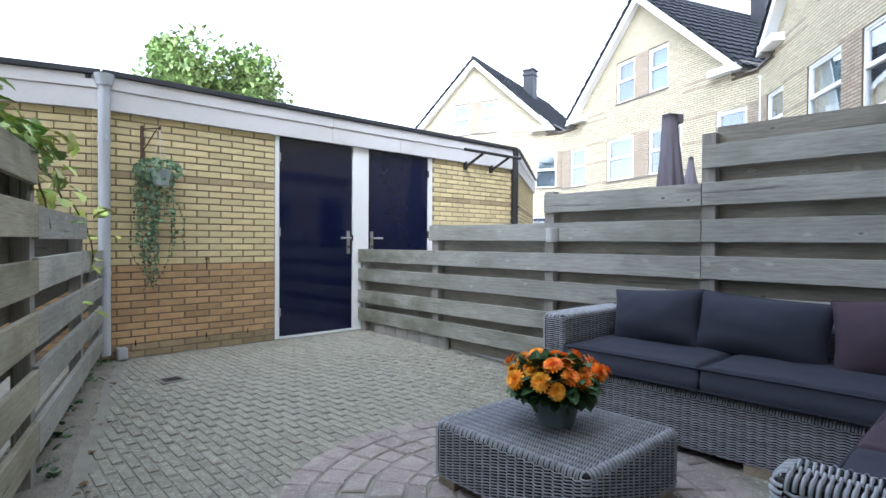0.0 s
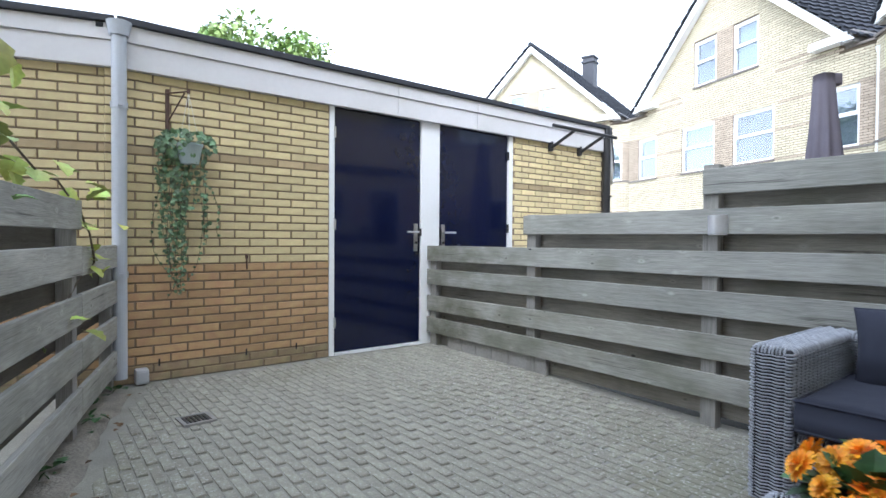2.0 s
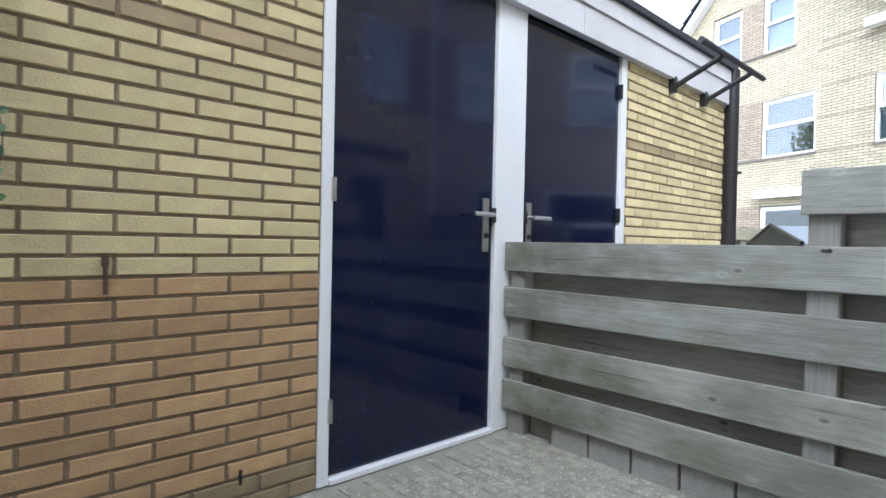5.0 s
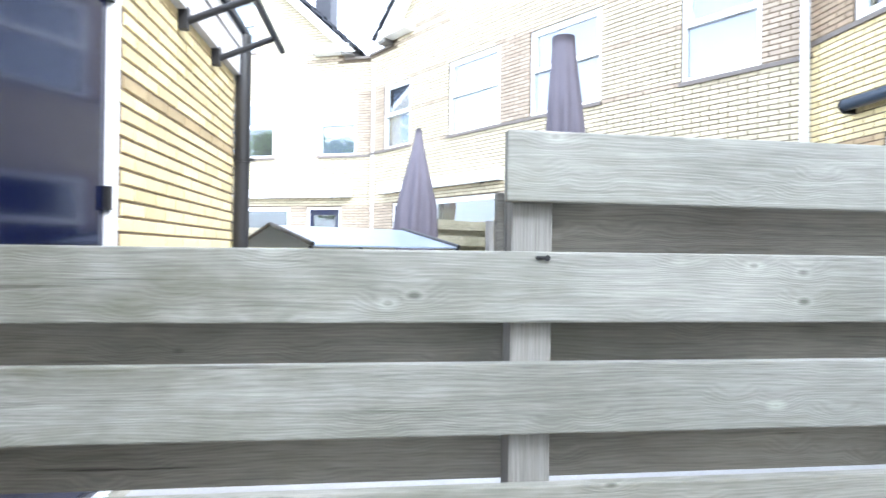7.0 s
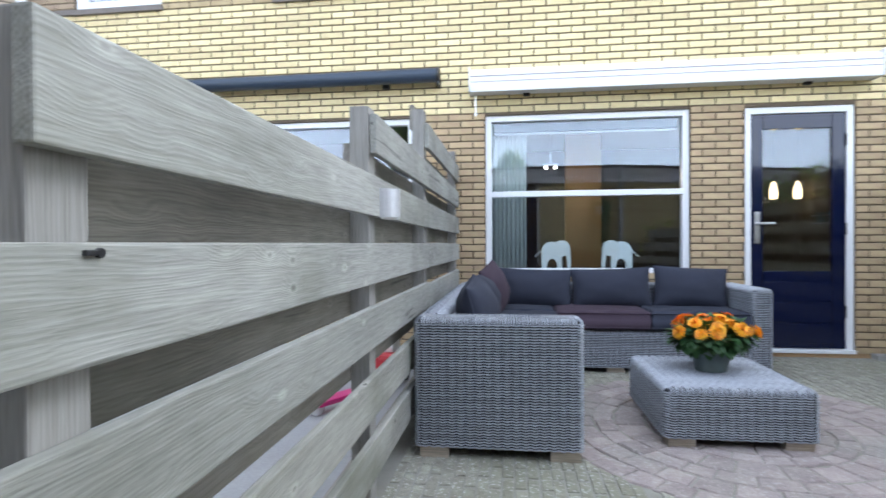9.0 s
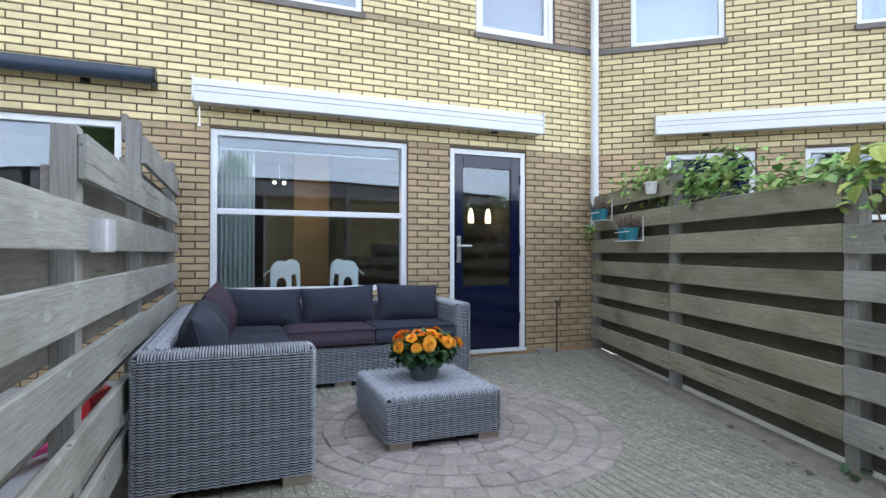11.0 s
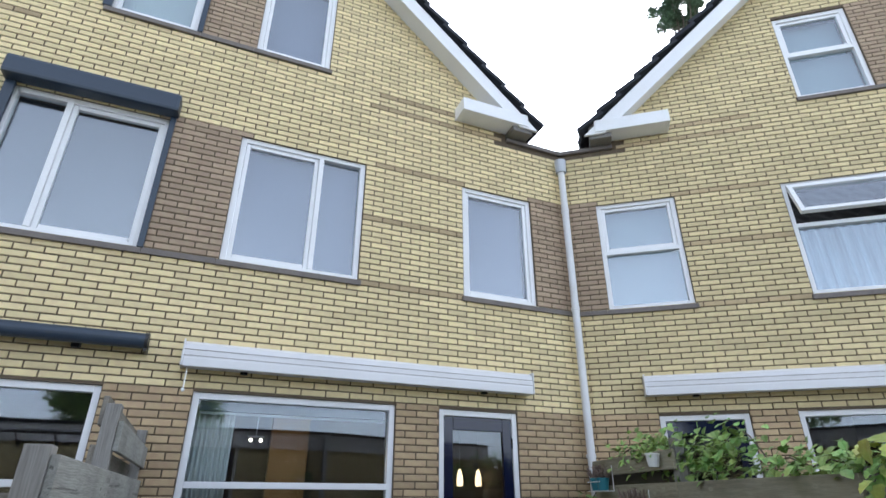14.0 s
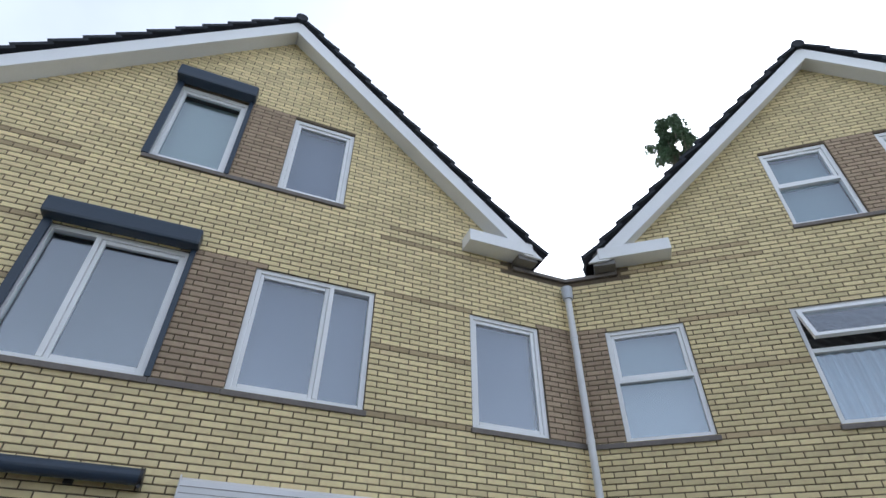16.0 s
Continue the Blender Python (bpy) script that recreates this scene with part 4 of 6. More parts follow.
def cushion(name, mat, w, d, h, m, label, group, puff=0.5, seed=1, square=6, pinched=0.06, pipes=(0.0,)):
    """A stuffed cushion with soft corners, creases and a piped seam; w along x, d along y, h thick."""
    n, k = 26, 20
    verts, faces, ring = [], [], []
    for side in (1, -1):
        for i in range(n + 1):
            for j in range(k + 1):
                a, b = 2 * i / n - 1, 2 * j / k - 1
                a, b = a * (1.5 - 0.5 * a * a), b * (1.5 - 0.5 * b * b)
                e = max(0.0, 1 - abs(a) ** square) ** 0.4 * max(0.0, 1 - abs(b) ** square) ** 0.4
                dome = e * (1 - puff + puff * (1 - a * a * 0.8) * (1 - b * b * 0.8))
                wr = noise.noise(Vector((a * 2.4 + seed * 3.1, b * 2.4, side))) * 0.010 * e + noise.noise(Vector((a * 7 + seed, b * 6, side * 2))) * 0.004 * e
                pinch = 1 - pinched * (1 - a * a) * abs(b) ** 3
                pinch2 = 1 - pinched * (1 - b * b) * abs(a) ** 3
                verts.append((a * w / 2 * pinch2, b * d / 2 * pinch, side * (h / 2) * dome + wr))
    st = (n + 1) * (k + 1)
    for s in (0, 1):
        for i in range(n):
            for j in range(k):
                q = s * st + i * (k + 1) + j
                f = (q, q + k + 1, q + k + 2, q + 1)
                faces.append(f if s == 0 else f[::-1])
    edge = [i * (k + 1) for i in range(n + 1)] + [n * (k + 1) + j for j in range(1, k + 1)] + [i * (k + 1) + k for i in range(n - 1, -1, -1)] + [j for j in range(k - 1, 0, -1)]
    for a, b in zip(edge, edge[1:] + edge[:1]):
        faces.append((a, b, b + st, a + st))
    c = thing(name, m, label, "cushion", group)
    rawpart("cover", verts, faces, mat, c, smooth=True)
    for pz in pipes:
        pv, pf = [], []
        pts = [Vector(verts[q]).lerp(Vector(verts[q + st]), 0.5) * (1.0 if pz == 0 else 0.992) + Vector((0, 0, pz * h)) for q in edge]
        for q, p in enumerate(pts):
            t = (pts[(q + 1) % len(pts)] - pts[q - 1]).normalized()
            o = Vector((t.y, -t.x, 0))
            for a in range(5):
                g = 2 * math.pi * a / 5
                pv.append(tuple(p + (o * math.cos(g) + Vector((0, 0, 1)) * math.sin(g)) * 0.0055))
        m5 = len(pts)
        for q in range(m5):
            for a in range(5):
                pf.append((q * 5 + a, q * 5 + (a + 1) % 5, ((q + 1) % m5) * 5 + (a + 1) % 5, ((q + 1) % m5) * 5 + a))
        rawpart("piping", pv, pf, mat, c, smooth=True)
    return c


def leaf(acc, p, d, up, size, lobed=False, fold=0.25):
    """One folded leaf blade from p towards d, with a midrib dip and, if lobed, points along its sides."""
    verts, faces = acc
    d = Vector(d).normalized()
    s = d.cross(Vector(up))
    if s.length < 1e-3:
        s = d.cross(Vector((1, 0, 0)))
    s.normalize()
    nrm = s.cross(d)
    b = len(verts)
    prof = ((0.0, 0.0), (0.18, 0.42), (0.36, 0.36), (0.5, 0.5), (0.68, 0.30), (0.78, 0.32), (1.0, 0.0)) if lobed else ((0.0, 0.0), (0.3, 0.36), (0.65, 0.3), (1.0, 0.0))
    for t, w in prof:
        droop = -0.25 * t * t
        c = Vector(p) + d * (size * t) + nrm * (size * droop)
        verts.append(tuple(c))
        verts.append(tuple(c + s * (size * w) + nrm * (size * w * fold)))
        verts.append(tuple(c - s * (size * w) + nrm * (size * w * fold)))
    for k in range(len(prof) - 1):
        q = b + k * 3
        faces.append((q, q + 1, q + 4, q + 3))
        faces.append((q, q + 3, q + 5, q + 2))


def stem(acc, pts, r=0.003, sides=5):
    verts, faces = acc
    base = len(verts)
    for i, p in enumerate(pts):
        p = Vector(p)
        t = (Vector(pts[min(i + 1, len(pts) - 1)]) - Vector(pts[max(i - 1, 0)])).normalized()
        a = t.cross(Vector((0.31, 0.52, 0.79))).normalized()
        b = t.cross(a)
        for k in range(sides):
            g = 2 * math.pi * k / sides
            verts.append(tuple(p + (a * math.cos(g) + b * math.sin(g)) * r))
    for i in range(len(pts) - 1):
        for k in range(sides):
            q = base + i * sides + k
            w = base + i * sides + (k + 1) % sides
            faces.append((q, w, w + sides, q + sides))


def lathe(bm, prof, sides=28):
    rings = [[bm.verts.new((r * math.cos(2 * math.pi * k / sides), r * math.sin(2 * math.pi * k / sides), z)) for k in range(sides)] for r, z in prof]
    for a, b in zip(rings, rings[1:]):
        for k in range(sides):
            bm.faces.new((a[k], a[(k + 1) % sides], b[(k + 1) % sides], b[k]))
    bm.faces.new(rings[0])


def pot(name, parent, mat, r, h, label=""):
    bm = bmesh.new()
    t = 0.006
    lathe(bm, [(r * 0.72, 0), (r * 0.96, h * 0.86), (r * 1.03, h * 0.87), (r * 1.03, h), (r * 1.03 - t, h), (r * 0.94 - t, h * 0.84), (r * 0.9 - t, h * 0.8), (0.001, h * 0.8)])
    return part(name, bm, mat, parent, label)


def rdir(rng, up=0.0):
    a, z = rng.uniform(0, 2 * math.pi), rng.uniform(-1, 1)
    q = math.sqrt(1 - z * z)
    return Vector((q * math.cos(a), q * math.sin(a), z + up)).normalized()


# ---- lounge set on the terrace ----
fence_sofa = thing("sofa_section", None, "grey wicker sofa section standing along the plank fence", "sofa", "lounge set")
wicker_block("base", fence_sofa, 2.56, 3.17, -0.54, 1.565, -0.008, 0.275, "xZ")
wicker_block("armrest", fence_sofa, 2.53, 3.295, 1.57, 1.722, -0.008, 0.592)
wicker_block("backrest", fence_sofa, 3.175, 3.295, -0.66, 1.565, -0.008, 0.592, "xXyZ")
for x, y in ((2.60, 1.635), (3.20, 1.635), (2.62, 0.5), (3.2, 0.4)):
    boxpart("foot", FOOT, fence_sofa, x - 0.06, x + 0.075, y - 0.05, y + 0.08, -0.07, -0.009, 0.004)
house_sofa = thing("sofa_section", None, "grey wicker sofa section standing under the house window", "sofa", "lounge set")
wicker_block("base", house_sofa, 1.105, 2.55, -0.54, 0.0, -0.008, 0.275, "YZ")
wicker_block("armrest", house_sofa, 0.965, 1.10, -0.66, 0.015, -0.008, 0.592)
wicker_block("backrest", house_sofa, 1.105, 3.17, -0.665, -0.545, -0.008, 0.592, "yYZ")
for x, y in ((0.98, -0.08), (0.98, -0.6), (2.0, -0.10), (2.38, -0.10)):
    boxpart("foot", FOOT, house_sofa, x, x + 0.13, y - 0.04, y + 0.07, -0.07, -0.009, 0.004)
SEATS = [("charcoal", 2.845, 1.167, 0.66, 0.79), ("charcoal", 2.845, 0.373, 0.66, 0.79), ("charcoal", 2.845, -0.285, 0.66, 0.52), ("plum", 2.165, -0.285, 0.69, 0.64), ("charcoal", 1.465, -0.285, 0.70, 0.64)]
for k, (tone, x, y, w, d) in enumerate(SEATS):
    cushion("seat_cushion", CUSHION if tone == "charcoal" else PLUM, w, d, 0.15, pose(x, y, 0.357), tone + " fabric seat cushion with piped edges on wicker sofa", "sofa cushions", 0.08, k + 1, 60, 0.008, (0.36, -0.36))
BACKS = [("charcoal", 3.03, 1.235, 0.56, 0.345, -4, 90), ("charcoal", 3.035, 0.66, 0.66, 0.345, 3, 90), ("plum", 2.99, 0.03, 0.62, 0.385, -6, 96),
         ("charcoal", 2.66, -0.43, 0.62, 0.33, 2, 0), ("charcoal", 2.03, -0.43, 0.64, 0.335, -2, 0), ("charcoal", 1.40, -0.43, 0.58, 0.345, 3, 0)]
for k, (tone, x, y, w, h, lean, turn) in enumerate(BACKS):
    tilt = 90 - 14
    m = pose(x, y, 0.40 + h / 2 * 0.97) @ pose(0, 0, 0, 0, 0, -turn if turn else 180) @ pose(0, 0, 0, tilt, lean, 0)
    cushion("back_cushion", CUSHION if tone == "charcoal" else PLUM, w, h, 0.235, m, tone + " fabric back cushion leaning on the wicker backrest", "sofa cushions", 0.72, k + 11)

coffee_table = thing("coffee_table", None, "square grey woven wicker coffee table on wooden feet", "table", "lounge set")
wicker_block("top", coffee_table, 1.415, 2.115, 0.69, 1.475, -0.012, 0.232)
for x in (1.43, 1.965):
    for y in (0.70, 1.36):
        boxpart("foot", FOOT, coffee_table, x, x + 0.13, y, y + 0.10, -0.07, -0.013, 0.004)

# chrysanthemum in a pot
rng = random.Random(5)
mum = thing("potted_chrysanthemum", pose(1.765, 1.075, 0.239) @ Matrix.Scale(1.24, 4), "orange chrysanthemum in a grey-green plastic pot", "plant")
pot("pot", mum, POT, 0.088, 0.095)
acc = ([], [])
for k in range(620):
    d = rdir(rng, 0.2)
    p = Vector((0, 0, 0.15)) + Vector((d.x * 0.145, d.y * 0.145, d.z * 0.065)) * rng.uniform(0.55, 1.0)
    leaf(acc, p, d + rdir(rng) * 0.6, (0, 0, 1), rng.uniform(0.035, 0.06), True)
for k in range(40):
    d = rdir(rng, 0.9)
    stem(acc, [(0, 0, 0.08), tuple(Vector((0, 0, 0.1)) + d * 0.06), tuple(Vector((0, 0, 0.12)) + d * 0.12)], 0.0022)
rawpart("foliage", *acc, MUMLEAF, mum)


def bloom(name, mat):
    verts, faces = [], []
    for ring, (count, tilt, length) in enumerate(((15, 6, 0.032), (14, 28, 0.028), (11, 52, 0.021), (7, 72, 0.014))):
        for k in range(count):
            a = 2 * math.pi * (k + 0.5 * ring) / count
            b = len(verts)
            for t, w in ((0.05, 0.0022), (0.55, 0.0048), (0.9, 0.0038), (1.0, 0.001)):
                rr = length * t * math.cos(radians(tilt - 14 * t))
                z = length * t * math.sin(radians(tilt - 14 * t)) + 0.0015 * ring
                c, s = math.cos(a), math.sin(a)
                verts.append((rr * c - w * s, rr * s + w * c, z + 0.0012))
                verts.append((rr * c, rr * s, z))
                verts.append((rr * c + w * s, rr * s - w * c, z + 0.0012))
            for q in range(3):
                o = b + q * 3
                faces += [(o, o + 1, o + 4, o + 3), (o + 1, o + 2, o + 5, o + 4)]
    me = bpy.data.meshes.new(name)
    me.from_pydata(verts, [], faces)
    me.materials.append(mat)
    return me


blooms = [bloom("flower", PETAL), bloom("flower", PETALY)]
for k in range(34):
    f = math.sqrt((k + 0.5) / 34)
    a = k * 2.39996
    d = Vector((math.cos(a) * f * 0.98, math.sin(a) * f * 0.98, math.sqrt(max(0.02, 1.06 - f * f)))).normalized()
    p = Vector((d.x * 0.175, d.y * 0.175, 0.155 + d.z * 0.065)) + rdir(rng) * 0.018
    side = 1 if d.y > 0.35 or d.x + d.y * 0.2 < -0.75 or rng.random() < 0.15 else 0
    q = d.to_track_quat("Z", "Y").to_matrix().to_4x4()
    shared("flower", blooms[side], mum, Matrix.Translation(p) @ q @ pose(0, 0, 0, rng.uniform(-16, 16), rng.uniform(-16, 16), rng.uniform(0, 360)) @ Matrix.Scale(rng.uniform(0.85, 1.2), 4))

# ---- on the shed wall: hanging ivy ----
ivy = thing("hanging_ivy", pose(1.185, SHED_Y - 0.15, 0), "trailing ivy in a pale pot hung from a rusty bracket", "plant")
bm = bmesh.new()
box(bm, -0.125, -0.10, 0.125, 0.143, 1.74, 2.03, 0.003)
tube(bm, (-0.112, 0.125, 2.0), (-0.01, -0.02, 2.0), 0.006, 8)
tube(bm, (-0.112, 0.125, 1.80), (-0.03, 0.0, 1.99), 0.005, 8)
tube(bm, (-0.01, -0.02, 1.985), (-0.01, -0.02, 2.015), 0.012, 8)
part("bracket", bm, RUST, ivy)
acc = ([], [])
for a in (0.3, 2.4, 4.5):
    stem(acc, [(-0.01, -0.02, 1.99), (0.075 * math.cos(a), 0.075 * math.sin(a), 1.645)], 0.0022)
rawpart("cord", *acc, CORD, ivy)
p = pot("pot", ivy, PALEPOT, 0.085, 0.14)
p.location = (0, 0, 1.505)
acc, woody = ([], []), ([], [])
for k in range(210):
    d = rdir(rng, 0.35)
    q = Vector((-0.02, 0, 1.635)) + Vector((d.x * 0.175, d.y * 0.115, d.z * 0.085))
    if abs(q.x - 0.025) < 0.062 and q.y < -0.01 and q.z < 1.645:
        continue
    leaf(acc, q, d * 0.6 + Vector((0, -0.2, -0.4)) + rdir(rng) * 0.6, (0, -1, 0.3), rng.uniform(0.024, 0.044), True)
STRANDS = [(-0.19, 0.62), (-0.165, 0.80), (-0.14, 0.68), (-0.12, 0.92), (-0.10, 1.0), (-0.085, 0.88), (-0.06, 1.03), (-0.045, 0.78), (-0.02, 0.9), (0.0, 0.55), (0.03, 0.45), (0.085, 0.62), (0.105, 0.70)]
for k, (x, long) in enumerate(STRANDS):
    y = rng.uniform(-0.06, 0.09)
    pts, z = [], 1.64
    sway, phase = rng.uniform(-0.025, 0.025), rng.uniform(0, 6)
    while z > 1.62 - long:
        t = (1.64 - z) / long
        pts.append((x + (-0.075 - x) * 0.45 * t * t * (x < 0.05) + sway * math.sin(5 * t + phase), y, z))
        z -= 0.03
    stem(woody, pts, 0.0016)
    thin = rng.uniform(0.6, 0.95)
    for j, q in enumerate(pts[1:]):
        for _ in range(3 if x < 0.0 else 2):
            if rng.random() < thin * (1.0 - 0.45 * j / len(pts)):
                leaf(acc, Vector(q) + rdir(rng) * 0.016, rdir(rng) + Vector((0, -0.4, -0.5)), (0, -1, 0.3), rng.uniform(0.020, 0.040) * (1.1 - 0.35 * j / len(pts)), True)
for x0, x1, low, back in ((-0.18, -0.24, 0.66, -0.02), (0.11, 0.09, 0.68, -0.02), (-0.12, -0.14, 0.60, -0.04), (0.15, 0.20, 1.0, 0.17), (-0.03, -0.02, 0.57, -0.15)):
    pts = []
    for k in range(26):
        t = k / 25
        pts.append((x0 + (x1 - x0) * math.sin(math.pi * min(1, t * 1.2) / 1.2) + (back - x0) * t ** 4, 0.02, 1.35 - (1.35 - low) * t ** 0.85))
    stem(woody, pts, 0.0018)
    for q in pts[::2]:
        leaf(acc, q, rdir(rng), (0, -1, 0), 0.022, True)
rawpart("foliage", *acc, LEAF, ivy)
rawpart("vines", *woody, BARK, ivy)
bm = bmesh.new()
tube(bm, (1.62, SHED_Y - 0.02, 0.76), (1.62, SHED_Y - 0.02, 0.87), 0.006, 8)
box(bm, 1.612, 1.628, SHED_Y - 0.025, SHED_Y - 0.006, 0.84, 0.87)
tagged(part("wall_hook", bm, RUST), "small rusty hook on the shed wall", "hook")
bm = bmesh.new()
box(bm, 0.865, 0.945, SHED_Y - 0.10, SHED_Y - 0.009, 0.005, 0.105, 0.012)
box(bm, 0.875, 0.935, SHED_Y - 0.108, SHED_Y - 0.10, 0.02, 0.09, 0.003)
tagged(part("junction_box", bm, GALV), "pale grey outdoor socket box at the shed's foot", "socket")

# ---- drain and edge of the paving ----
drain = thing("floor_drain", pose(1.02, 3.94, ground_z(3.94) + 0.002, 0, 0, 4), "small square iron drain grate set in the paving", "drain")
bm = bmesh.new()
for a, b, c, d in ((-0.085, 0.085, -0.085, -0.065), (-0.085, 0.085, 0.065, 0.085), (-0.085, -0.065, -0.065, 0.065), (0.065, 0.085, -0.065, 0.065)):
    box(bm, a, b, c, d, -0.01, 0.008)
part("frame", bm, CONCRETE, drain)
for k in range(6):
    boxpart("bar", BLACK, drain, -0.058 + k * 0.021, -0.047 + k * 0.021, -0.065, 0.065, -0.008, 0.006)
kick = thing("edging", None, "short grey concrete edging slabs under the fence", "edging")
for k in range(6):
    y0 = 4.68 - k * 0.20
    bm = bmesh.new()
    box(bm, 3.355, 3.40, y0 - 0.19, y0, -0.06, 0.14 - 0.012 * (k % 3), 0.006)
    part("slab", bm, CONCRETE, kick)

# small things on the fences
lamp_box = thing("fence_lamp", pose(3.3225, 2.22, 0), "half-round brushed metal wall lamp on a fence plank", "lamp")
bm = bmesh.new()
prism(bm, [(0.052 * -math.sin(math.pi * k / 14) * 1.25, 0.052 * math.cos(math.pi * k / 14)) for k in range(15)], 1.035, 1.14)
bmesh.ops.transform(bm, matrix=Matrix(((1, 0, 0, 0), (0, 0, 1, 0), (0, 1, 0, 0), (0, 0, 0, 1))), verts=bm.verts)
part("housing", bm, LAMPMETAL, lamp_box)
bm = bmesh.new()
prism(bm, [(0.047 * -math.sin(math.pi * k / 14) * 1.25 - 0.002, 0.047 * math.cos(math.pi * k / 14)) for k in range(15)], 1.030, 1.0345)
bmesh.ops.transform(bm, matrix=Matrix(((1, 0, 0, 0), (0, 0, 1, 0), (0, 1, 0, 0), (0, 0, 0, 1))), verts=bm.verts)
part("diffuser", bm, CERAMIC, lamp_box, "white lamp diffuser")
bm = bmesh.new()
box(bm, 3.316, 3.3225, 3.615, 3.643, 0.924, 0.931, 0.002)
tube(bm, (3.316, 3.62, 0.927), (3.3225, 3.62, 0.927), 0.006, 8)
tagged(part("knot_mark", bm, BLACK), "dark iron staple hammered in a fence plank", "staple")


def on_left(u, v, z):
    """A point on the left fence: u along it from the house, v towards the garden."""
    return lf_m @ Vector((-v, u, z))


def planter(u, z, count):
    m = Matrix.Translation(on_left(u, 0.075, z)) @ lf_m.to_3x3().to_4x4()
    rack = thing("planter_rack", m, "white wire rack with teal pots of dry heather", "planter", "fence planters")
    bm = bmesh.new()
    for y in (-0.15, 0.15):
        tube(bm, (0.07, y, 0.16), (0.07, y, -0.06), 0.004, 6)
        tube(bm, (0.07, y, -0.06), (-0.05, y, -0.06), 0.004, 6)
    for z2 in (-0.06, 0.02):
        tube(bm, (-0.06, -0.15, z2), (-0.06, 0.15, z2), 0.004, 6)
    part("wire", bm, WHITE, rack)
    for k in range(count):
        y = -0.075 + 0.15 * k
        pp = pot("pot", rack, TEAL, 0.062, 0.115)
        pp.location = (0.0, y, -0.06)
        acc = ([], [])
        for _ in range(90):
            d = rdir(rng, 0.8)
            b = Vector((0, y, 0.03)) + Vector((d.x, d.y, 0)) * 0.03
            e = b + Vector((d.x * 0.06, d.y * 0.06, rng.uniform(0.05, 0.14)))
            stem(acc, [tuple(b), tuple(b.lerp(e, 0.5) + rdir(rng) * 0.008), tuple(e)], 0.0022, 3)
            for t in (0.4, 0.6, 0.8, 1.0):
                leaf(acc, b.lerp(e, t), rdir(rng, 0.3), (0, 0, 1), 0.014)
        rawpart("heather", *acc, HEATHER, rack)


planter(0.45, 1.42, 2)
planter(1.12, 1.20, 2)
white_pot = thing("flower_pot", Matrix.Translation(on_left(1.53, 0.06, 1.52)), "small white pot hung on the fence top", "pot")
pot("pot", white_pot, CERAMIC, 0.055, 0.10)


def vine(name, label, spots, seed, mat=VINE, big=1.0):
    """Climbing growth: woody stems and lobed leaves round the spots (u, v, z, spread, count)."""
    rr = random.Random(seed)
    acc, woody = ([], []), ([], [])
    last = None
    for u, v, z, spread, count in spots:
        c = on_left(u, v, z)
        if last is not None:
            stem(woody, [tuple(last), tuple(last.lerp(c, 0.5) + Vector((0, 0, 0.04))), tuple(c)], 0.005)
        last = c
        for _ in range(count):
            off = Vector((rr.gauss(0, 0.06), rr.gauss(0, spread), rr.gauss(0, spread * 0.42)))
            p = c + lf_m.to_3x3() @ off
            leaf(acc, p, rdir(rr) + lf_m.to_3x3() @ Vector((-0.7, 0, -0.15)), lf_m.to_3x3() @ Vector((-0.4, 0, 1)), rr.uniform(0.038, 0.078) * big, True)
    pl = thing(name, None, label, "plant", "climbers")
    rawpart("foliage", *acc, mat, pl)
    rawpart("vines", *woody, BARK, pl)
    return pl


vine("climbing_vine", "green vine spilling over the plank fence near the house", [(0.25, 0.10, 1.27, 0.10, 18), (0.7, -0.05, 1.66, 0.14, 14), (1.1, -0.06, 1.66, 0.18, 100), (1.4, -0.1, 1.68, 0.2, 130), (1.7, -0.12, 1.58, 0.2, 130), (2.0, -0.12, 1.54, 0.18, 120), (2.2, -0.12, 1.62, 0.15, 80), (2.35, -0.12, 1.74, 0.08, 10), (2.6, -0.14, 1.49, 0.16, 85), (2.95, -0.12, 1.45, 0.16, 85), (3.25, -0.10, 1.43, 0.14, 85), (3.42, -0.05, 1.41, 0.10, 30), (3.5, -0.02, 1.26, 0.06, 7), (3.6, 0.0, 1.08, 0.05, 3)], 3)
vine("climbing_vine", "yellow-green vine leaves hanging between fence planks", [(3.48, -0.06, 1.50, 0.09, 22), (3.6, -0.04, 1.36, 0.06, 10), (4.5, -0.08, 1.26, 0.09, 9), (4.78, -0.02, 1.16, 0.05, 7), (4.90, 0.0, 1.06, 0.04, 5), (5.0, 0.02, 0.90, 0.06, 6), (5.1, 0.0, 0.86, 0.05, 4), (4.6, -0.05, 0.6, 0.10, 6)], 8, SUNVINE, 1.5)
acc = ([], [])
for _ in range(18):
    u, v = rng.uniform(2.6, 5.7), rng.uniform(-0.02, 0.12) + abs(rng.gauss(0, 0.05))
    p = on_left(u, v, rng.uniform(0.002, 0.012))
    p.z += ground_z(p.y)
    d = rdir(rng)
    leaf(acc, p, (d.x, d.y, 0.15), (0, 0, 1), rng.uniform(0.02, 0.045), True)
tagged(rawpart("dead_leaves", *acc, DEADLEAF), "curled brown dead leaves along the fence foot", "leaves", kind="stuff")

